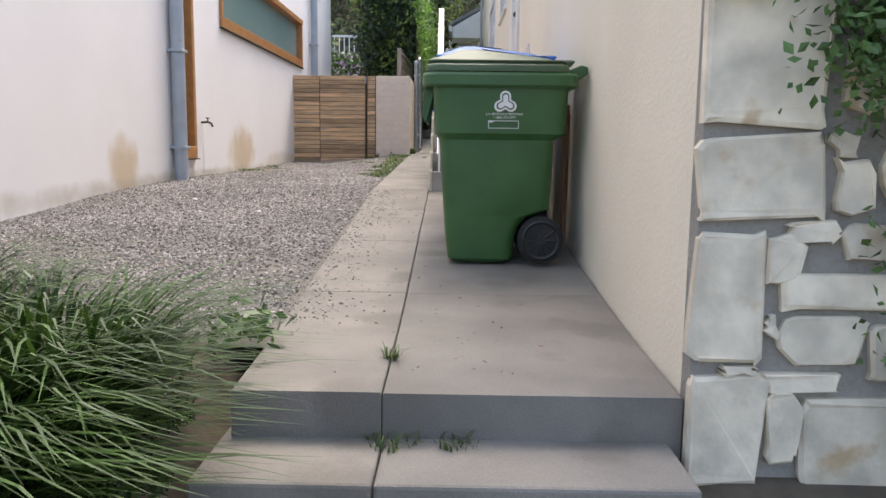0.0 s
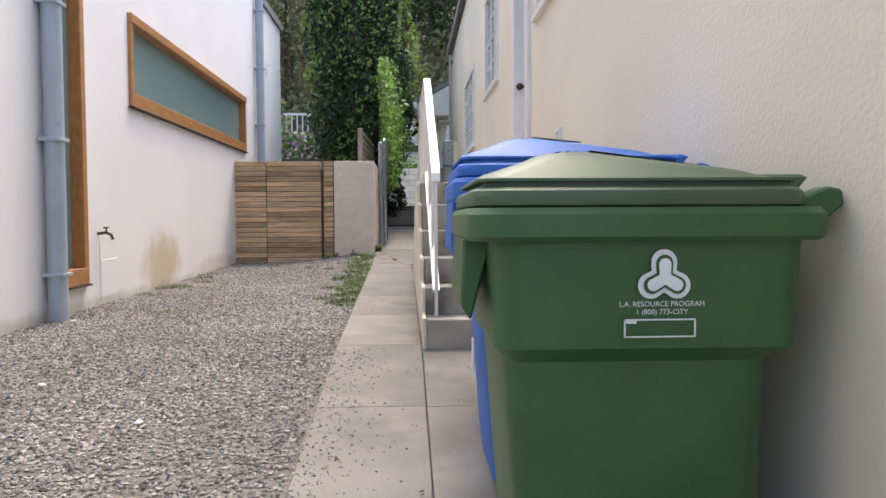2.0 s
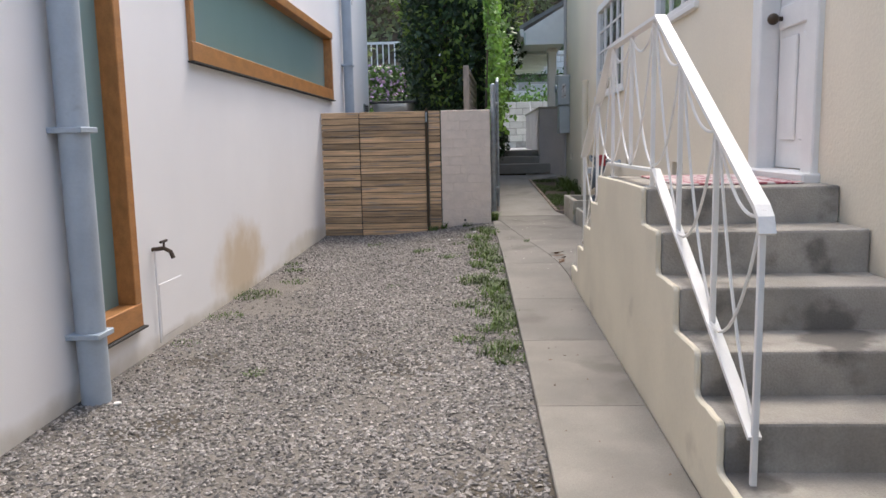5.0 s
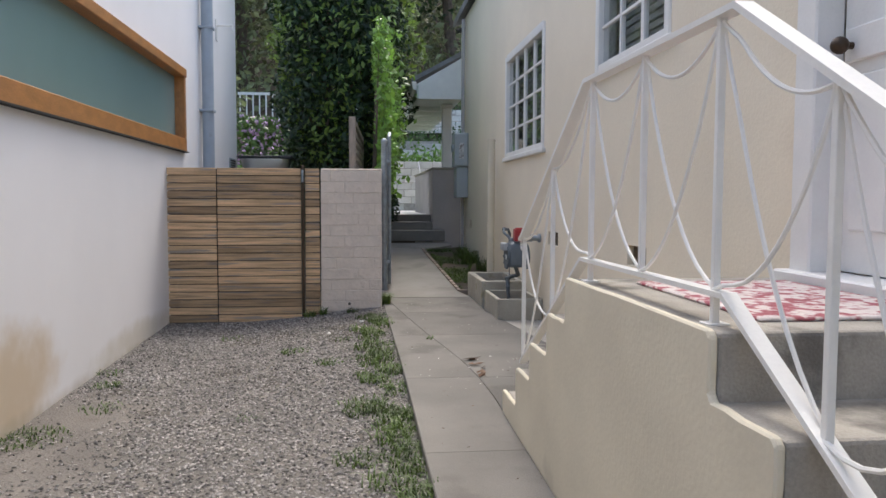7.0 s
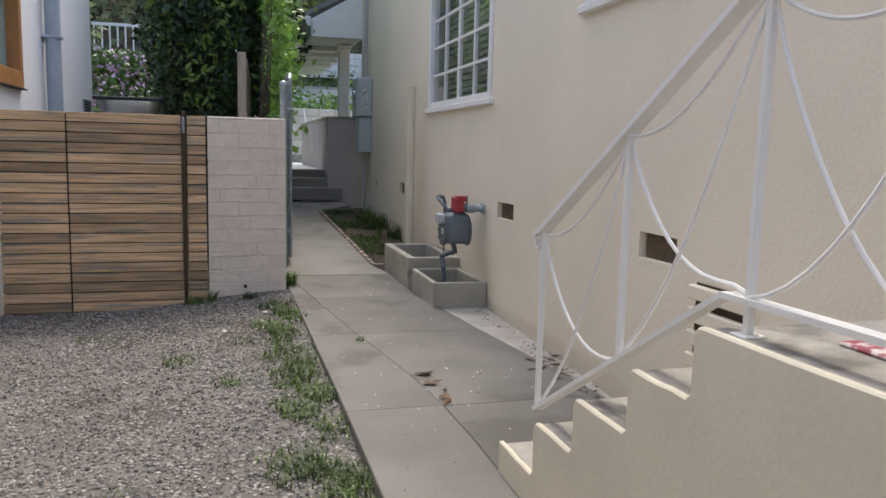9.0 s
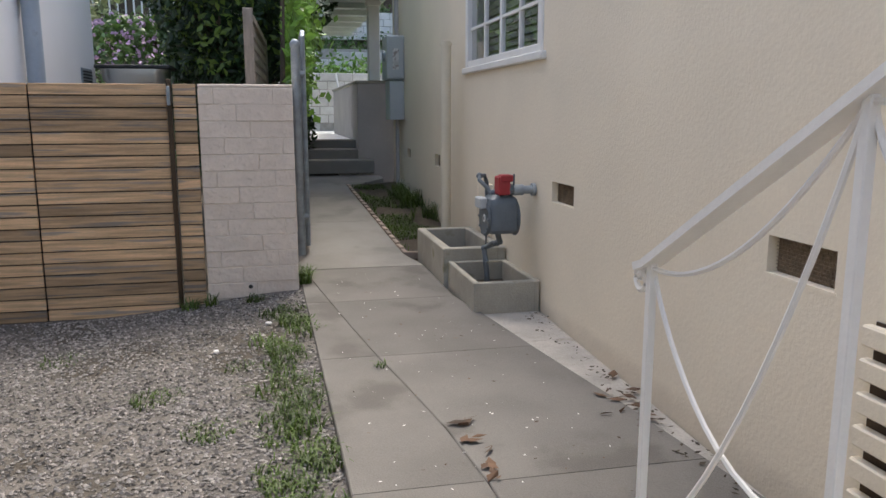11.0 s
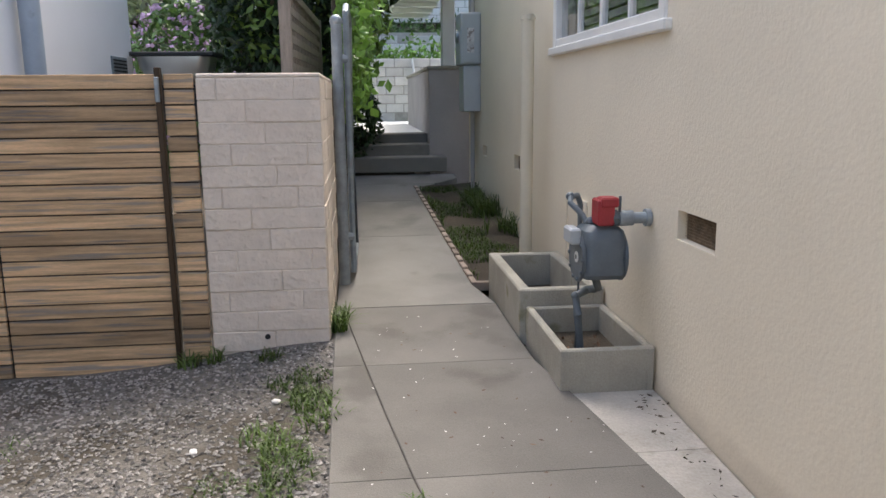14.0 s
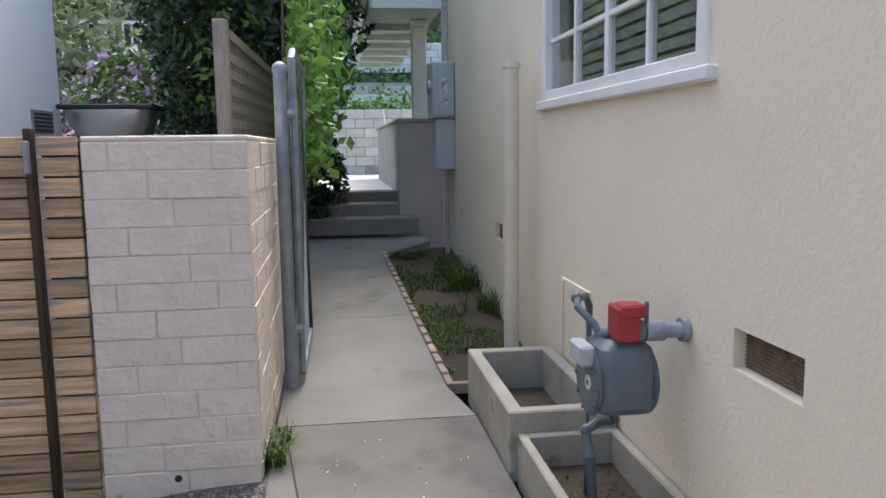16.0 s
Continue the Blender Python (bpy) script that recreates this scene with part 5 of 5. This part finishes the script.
def crown_points(n, cx, cy, z0, z1, radius, lump=0.22, shell=0.6):
    """Points in an uneven upright crown, denser near the surface."""
    out, nrm = [], []
    while len(out) < n:
        a, h = rng.uniform(0, 2 * math.pi), rng.uniform(0, 1)
        k = radius(h) * (1 + lump * noise.noise(Vector((2.2 * math.cos(a), 2.2 * math.sin(a), h * 7))) * 1.6)
        r = k * (1 - shell * rng.uniform(0, 1) ** 2)
        out.append((cx + r * math.cos(a), cy + r * math.sin(a), z0 + (z1 - z0) * h))
        nrm.append((math.cos(a), math.sin(a), 0.5))
    return np.array(out), np.array(nrm)


ficus = thing("ficus_tree", (-1.85, 21.2, 1.46), "tall dense dark green ficus tree with pale young growth", "tree")
part("trunk", tube([(-1.9, 21.2, 1.4), (-1.85, 21.2, 3.5), (-1.8, 21.15, 7.0)], 0.16, 10, None, 0.05), M_TRUNK, ficus, "", True)
for k in range(16):
    a, z = k * 2.4, 2.6 + k * 0.35
    part("limb", tube([(-1.86, 21.2, z), (-1.86 + 0.5 * math.cos(a), 21.2 + 0.5 * math.sin(a), z + 0.4), (-1.86 + 0.9 * math.cos(a), 21.2 + 0.9 * math.sin(a), z + 0.9)], 0.05, 6, None, 0.015), M_TRUNK, ficus)
p, q = crown_points(30000, -1.58, 21.2, 2.0, 9.2, lambda h: 1.05 * (0.82 + 0.35 * math.sin(h * 2.6)) * (1 if h < 0.8 else math.sqrt(max(0.02, 1 - ((h - 0.8) / 0.2) ** 2))))
leaves("crown", p, 0.075, M_LEAF_DARK, ficus, q)
p, q = crown_points(5200, -1.53, 21.15, 3.4, 9.3, lambda h: 1.12 * (0.85 + 0.35 * math.sin(h * 2.6)) * (1 if h < 0.8 else math.sqrt(max(0.02, 1 - ((h - 0.8) / 0.2) ** 2))), 0.22, 0.08)
leaves("young_leaves", p, 0.075, M_LEAF_LIGHT, ficus, q)

ivy = thing("ivy_hedge", (-1.0, 18.8, 1.6), "bright green large-leaved ivy hanging over the fence", "ivy")
n = 4200
iy = rng.uniform(17.2, 20.9, n)
iz = 2.15 + (5.3 - 2.15) * rng.uniform(0, 1, n) ** 0.9
ix = -1.0 + np.abs(rng.normal(size=n)) * 0.13 + 0.20 * np.sin(np.clip((iz - 2.75) / 2.3, 0, 1) * math.pi) * np.clip((iy - 16.8) / 2.0, 0, 1) * (0.7 + 0.5 * np.sin(iy * 4.1 + iz * 3.0))
keep = iz > 2.85 + 0.15 * np.sin(iy * 3)
leaves("foliage", np.column_stack([ix, iy, iz])[keep], 0.085, M_LEAF_IVY, ivy, np.tile((0.8, -0.6, 0.5), (int(keep.sum()), 1)), 1.5, 0.6)
for k in range(6):
    part("stem", tube([(-1.05, 17.4 + k * 0.6, 1.5), (-1.0, 17.5 + k * 0.6, 3.0), (-0.95, 17.4 + k * 0.62, 4.8)], 0.022, 6, None, 0.01), M_TRUNK, ivy)



def shrub(x, y, z, rx, rz, n, size, mat, label, flowers=0):
    s = thing("shrub", (x, y, z), label, "shrub")
    pts, nr = crown_points(n, 0, 0, 0, 1, lambda h: math.sqrt(max(0.02, 1 - (h - 0.35) ** 2 * 2.2)), 0.3, 0.7)
    leaves("foliage", pts * (rx, rx, rz) + (x, y, z), size, mat, s, nr)
    if flowers:
        pts, nr = crown_points(flowers, 0, 0, 0.1, 1, lambda h: 1.03 * math.sqrt(max(0.02, 1 - (h - 0.35) ** 2 * 2.2)), 0.3, 0.05)
        leaves("blossom", pts * (rx, rx, rz) + (x, y, z), size * 0.9, M_FLOWER, s, nr, 1.0)
    part("stem", tube([(x, y, z - 0.4), (x, y, z + rz * 0.6)], 0.05, 6), M_TRUNK, s)


shrub(-3.6, 24.3, 1.7, 1.15, 2.9, 2600, 0.10, M_LEAF_SHADE, "flowering shrub with mauve blossom", 1100)
shrub(-1.75, 24.4, 2.3, 0.75, 2.0, 2600, 0.09, M_LEAF_IVY, "bright green shrub beside the patio")
shrub(-2.3, 27.3, 2.4, 1.0, 2.5, 2600, 0.10, M_LEAF_IVY, "green shrub in front of the terraces")
shrub(-5.6, 26.5, 1.6, 1.8, 4.8, 3000, 0.14, M_LEAF_FAR, "olive green shrub behind the modern house")

deck = thing("hillside_deck", (-4.5, 31.0, 5.2), "pale hillside deck with white rail among the trees", "deck")
part("floor", box(-7.5, -2.8, 31.2, 33.0, 5.0, 5.15), M_OLD_WOOD, deck)
part("rail", box(-7.5, -2.8, 31.2, 31.26, 6.0, 6.08), M_WHITE_PAINT, deck)
for k in range(24):
    part("baluster", box(-7.4 + k * 0.2, -7.36 + k * 0.2, 31.21, 31.25, 5.15, 6.0), M_WHITE_PAINT, deck)
for xx in (-7.3, -5.0, -2.9):
    part("post", box(xx - 0.07, xx + 0.07, 31.3, 31.44, 2.0, 5.0), M_OLD_WOOD, deck)


def far_tree(x, y, z, h, r, n, mat, lean=0.0):
    t = thing("hillside_tree", (x, y, z), "large leafy tree on the hillside", "tree", "hillside trees")
    part("trunk", tube([(x, y, z - 1.0), (x + lean * 0.5, y, z + h * 0.4), (x + lean, y, z + h * 0.8)], 0.28, 8, None, 0.08), M_TRUNK, t, "", True)
    for k in range(9):
        a, s = k * 2.4, 0.35 + 0.05 * k
        part("limb", tube([(x + lean * s, y, z + h * s), (x + lean * s + r * 0.45 * math.cos(a), y + r * 0.45 * math.sin(a), z + h * (s + 0.12)),
                           (x + lean * s + r * 0.85 * math.cos(a), y + r * 0.85 * math.sin(a), z + h * (s + 0.17))], 0.11, 6, None, 0.03), M_TRUNK, t)
    pts = []
    for k in range(22):
        a, q = rng.uniform(0, 6.28), rng.uniform(0.1, 0.95)
        c = np.array((x + lean * 0.7 + r * q * math.cos(a), y + r * q * math.sin(a), z + h * rng.uniform(0.38, 1.0)))
        pts.append(c + rng.normal(size=(n // 22, 3)) * (r * 0.24, r * 0.24, r * 0.2))
    leaves("crown", np.concatenate(pts), 0.16, mat, t)


for x, y, z, h, r, m, ln in ((-9.5, 34, 4.5, 10, 3.6, M_LEAF_FAR, 0.5), (-5.5, 37, 5.5, 11, 3.6, M_LEAF_FAR, -0.6), (-1.2, 36, 6.5, 10, 3.0, M_LEAF_DARK, 0.8), (2.6, 37, 7.0, 11, 3.4, M_LEAF_DARK, -1.0),
                             (7.0, 36, 6.5, 10, 3.6, M_LEAF_FAR, 0), (-14, 40, 6, 12, 4, M_LEAF_FAR, 0), (0.5, 44, 10, 12, 4.5, M_LEAF_FAR, 1), (-7, 46, 11, 13, 5, M_LEAF_FAR, 0), (9, 46, 11, 13, 5, M_LEAF_DARK, 0)):
    far_tree(x, y, z, h, r, 4400, m, ln)
pts = np.column_stack([rng.uniform(-24, 18, 26000), rng.uniform(33.5, 52, 26000), np.zeros(26000)])
pts[:, 2] = (pts[:, 1] - 28.6) * 0.55 + 2.7 + np.abs(rng.normal(size=26000)) * 1.3
tagged(leaves("hillside_undergrowth", pts, 0.2, M_LEAF_FAR, None), "dense green undergrowth covering the hillside", "undergrowth", "", "stuff")

# ---- planting at the foot of the steps ----
roots, hs, lean = [], [], []
for _ in range(3200):
    cx, cy = ((-1.35, 1.45), (-1.70, 1.75), (-1.22, 1.75), (-1.95, 2.1), (-1.24, 1.28))[rng.integers(0, 5)]
    a, r = rng.uniform(0, 6.28), 0.22 * math.sqrt(rng.uniform(0, 1))
    roots.append((cx + r * math.cos(a), cy + r * math.sin(a), ground_height(cx, cy) - 0.02))
    hs.append(rng.uniform(0.45, 0.92))
    b = a + rng.normal() * 0.8
    s = rng.uniform(0.15, 0.62)
    lean.append((s * math.cos(b) + 0.12, s * math.sin(b)))
clump = thing("ornamental_grass", (-1.35, 1.4, 0.6), "big clump of long arching green grass beside the steps", "grass")
blades("blades", roots, hs, lean, 0.019, M_CLUMP, clump, 7)
dry = thing("fountain_grass", (-2.0, 2.2, 0.9), "thin purple-brown fountain grass with arching plumes", "grass")
roots, hs, lean = [], [], []
for _ in range(90):
    roots.append((-1.95 + rng.normal() * 0.08, 2.1 + rng.normal() * 0.08, 0.85))
    hs.append(rng.uniform(0.5, 1.1))
    a = rng.uniform(0, 6.28)
    lean.append((rng.uniform(0.2, 0.7) * math.cos(a), rng.uniform(0.2, 0.7) * math.sin(a)))
blades("blades", roots, hs, lean, 0.009, M_DRY_GRASS, dry, 7)
weed = thing("leafy_weed", (-0.85, 2.5, 1.0), "broad-leaved green weed at the corner of the path", "weed")
pts = np.array((-0.9, 2.55, 1.08)) + rng.normal(size=(70, 3)) * (0.08, 0.10, 0.05)
leaves("foliage", pts, 0.045, M_LEAF_SHADE, weed)
for x, y in ((-1.0, 1.95), (-0.95, 1.6), (-1.1, 2.25), (-0.98, 1.35), (-1.2, 2.5)):
    tuft(x, y, ground_height(x, y), 90, 0.16, 0.12, 0.012, M_CLUMP, "grass_tuft", "dark green grass tuft beside the steps")
tuft(-0.31, 2.42, 0.99, 26, 0.09, 0.03, 0.006, M_GRASS, "grass_tuft", "small grass tuft growing in the path joint")
tuft(-0.28, 2.03, 0.828, 60, 0.07, 0.09, 0.006, M_GRASS, "grass_tuft", "grass tuft growing at the foot of a step")
tuft(-0.08, 2.03, 0.828, 50, 0.07, 0.07, 0.006, M_GRASS, "grass_tuft", "grass tuft growing at the foot of a step")

# weeds in the gravel and along the path
for y in np.arange(8.9, 14.4, 0.11):
    x = interp(y, LEFT) - 0.04 - abs(rng.normal()) * 0.13
    tuft(x, y, gravel_z(x, y), int(rng.integers(40, 110)), rng.uniform(0.05, 0.12), 0.11, 0.009, M_GRASS)
for x, y, n, h, s in ((-1.15, 11.2, 120, 0.06, 0.17), (-1.45, 12.5, 90, 0.05, 0.13), (-1.75, 13.0, 90, 0.06, 0.14), (-1.9, 11.2, 30, 0.04, 0.08), (-3.1, 11.0, 160, 0.06, 0.22), (-2.9, 11.6, 60, 0.05, 0.15), (-3.05, 12.2, 60, 0.06, 0.12), (-1.1, 12.0, 90, 0.07, 0.16), (-1.2, 10.4, 90, 0.06, 0.16), (-1.05, 9.6, 70, 0.06, 0.12), (-3.1, 10.2, 70, 0.05, 0.15), (-2.45, 8.75, 40, 0.05, 0.07), (-1.0, 8.85, 30, 0.06, 0.07),
                      (-2.4, 13.9, 50, 0.05, 0.15), (-1.3, 14.6, 40, 0.10, 0.06), (-1.75, 14.72, 40, 0.12, 0.07), (-1.6, 14.7, 24, 0.16, 0.05), (-3.15, 12.6, 40, 0.06, 0.1), (-3.1, 9.4, 30, 0.04, 0.1), (-1.35, 13.3, 40, 0.05, 0.1), (-0.93, 14.95, 60, 0.2, 0.05),
                      (-0.93, 15.2, 40, 0.14, 0.06), (-0.6, 13.0, 14, 0.06, 0.04)):
    tuft(x, y, gravel_z(x, y) if x < -0.95 else path_z(y), int(n * 1.5), h, s, 0.008, M_GRASS)

# fallen leaves
def fallen(pts, size, mat, name, label):
    c = np.array(pts)
    out = leaves(name, c, size, mat, None, np.tile((0.05, 0.05, 1.0), (len(c), 1)), 1.8)
    for v in out.data.vertices:
        v.co.z = v.co.z * 0.25 + 0.75 * path_z(v.co.y) + 0.008 if v.co.x > -0.86 else v.co.z
    return tagged(out, label, "litter", "", "stuff")


pts = []
for _ in range(280):
    y = 2.2 + 13 * rng.uniform(0, 1) ** 1.4
    x = rng.uniform(-0.8, 0.3)
    if y > 6.7 and y < 11.3 and x > -0.28:
        continue
    pts.append((x, y, path_z(y) + 0.012))
fallen(pts, 0.014, M_LITTER, "fallen_leaves", "small dead leaves scattered on the concrete path")
pts = [(-0.34 + rng.normal() * 0.03, y + rng.normal() * 0.06, path_z(y) + 0.014) for y in (11.75, 11.95, 12.2) for _ in range(5)]
fallen(pts, 0.05, M_LITTER, "fallen_leaves", "larger brown dead leaves along the path joint")
pts = [(0.45 + rng.normal() * 0.06, 12.2 + rng.normal() * 0.15, path_z(12.2) + 0.0) for _ in range(14)]
fallen(pts, 0.045, M_LITTER, "fallen_leaves", "brown dead leaves by the foot of the wall")
pts = [(rng.uniform(-0.8, 0.25), rng.uniform(11.3, 15.2), 1.5) for _ in range(110)]
pts = [(x, y, path_z(y) + 0.004) for x, y, _ in pts]
fallen(pts, 0.009, M_WHITE_BIT, "paint_flakes", "white paint flakes scattered on the concrete path")
pts = [(0.5 + rng.normal() * 0.05, y, path_z(y) - 0.01) for y in rng.uniform(11.4, 13.8, 120)]
fallen(pts, 0.02, M_SOIL, "plaster_crumbs", "dirt and plaster crumbs along the foot of the wall")
for x, y in ((-3.02, 8.25), (-1.6, 5.6), (-1.5, 13.6), (-1.2, 14.0), (-2.3, 6.2)):
    bm = box(-0.02, 0.02, -0.015, 0.015, 0, 0.016, 0.006)
    bm.transform(Matrix.Translation((x, y, gravel_z(x, y) + 0.004)) @ Matrix.Rotation(x * 3, 4, "Z"))
    tagged(link("white_stone", bm, M_WHITE_BIT), "single white stone lying on the gravel", "stone", "white stones")

# ---- pebbles ----
n = 90000
px = rng.uniform(-3.23, -0.86, n)
py = np.where(rng.uniform(0, 1, n) < 0.9, rng.uniform(2.75, 14.78, n), rng.uniform(2.9, 9.0, n))
stray = 1100
px[:stray] = -0.86 + np.abs(rng.normal(size=stray)) * 0.16
py[:stray] = rng.uniform(2.7, 6.8, stray)
bare = np.array([noise.noise(Vector((a * 0.9, b * 0.9, 5.0))) + 0.55 * max(0.0, 1 - (a + 3.25) / 0.9) * (1 if 8.6 < b < 13.0 else 0.3) + 0.3 * max(0.0, 1 - abs(a + 1.1) / 0.5) * (b > 9) for a, b in zip(px, py)])
keep = (bare + rng.uniform(-0.3, 0.3, n) < 0.62) | (np.arange(n) < stray)
px, py, n = px[keep], py[keep], int(keep.sum())
pz = np.array([gravel_z(a, b) if a < -0.86 else path_z(b) for a, b in zip(px, py)])
shape = np.array([(1, 0, 0), (0, 1, 0), (-1, 0, 0), (0, -1, 0), (0, 0, 0.75), (0, 0, -0.6)], float)
ang = rng.uniform(0, 6.28, n)
sz = rng.uniform(0.005, 0.0125, n)
sz[:stray] *= 0.6
el = rng.uniform(0.6, 1.0, n)
v = shape[None] * np.stack([sz * 1.25, sz * el * 1.1, sz * 0.8], 1)[:, None, :]
v = v + rng.normal(size=v.shape) * (sz * 0.16)[:, None, None]
c, s = np.cos(ang)[:, None], np.sin(ang)[:, None]
vx, vy = v[:, :, 0] * c - v[:, :, 1] * s, v[:, :, 0] * s + v[:, :, 1] * c
v = np.stack([vx + px[:, None], vy + py[:, None], v[:, :, 2] + (pz + sz * 0.35)[:, None]], 2).reshape(-1, 3)
tri = np.array([(0, 1, 4), (1, 2, 4), (2, 3, 4), (3, 0, 4), (1, 0, 5), (2, 1, 5), (3, 2, 5), (0, 3, 5)])
f = (tri[None] + (np.arange(n) * 6)[:, None, None]).reshape(-1, 3)
tagged(mesh_from("pebbles", v.tolist(), f.tolist(), M_PEBBLE), "loose grey-beige pebbles covering the yard", "gravel", "", "stuff")
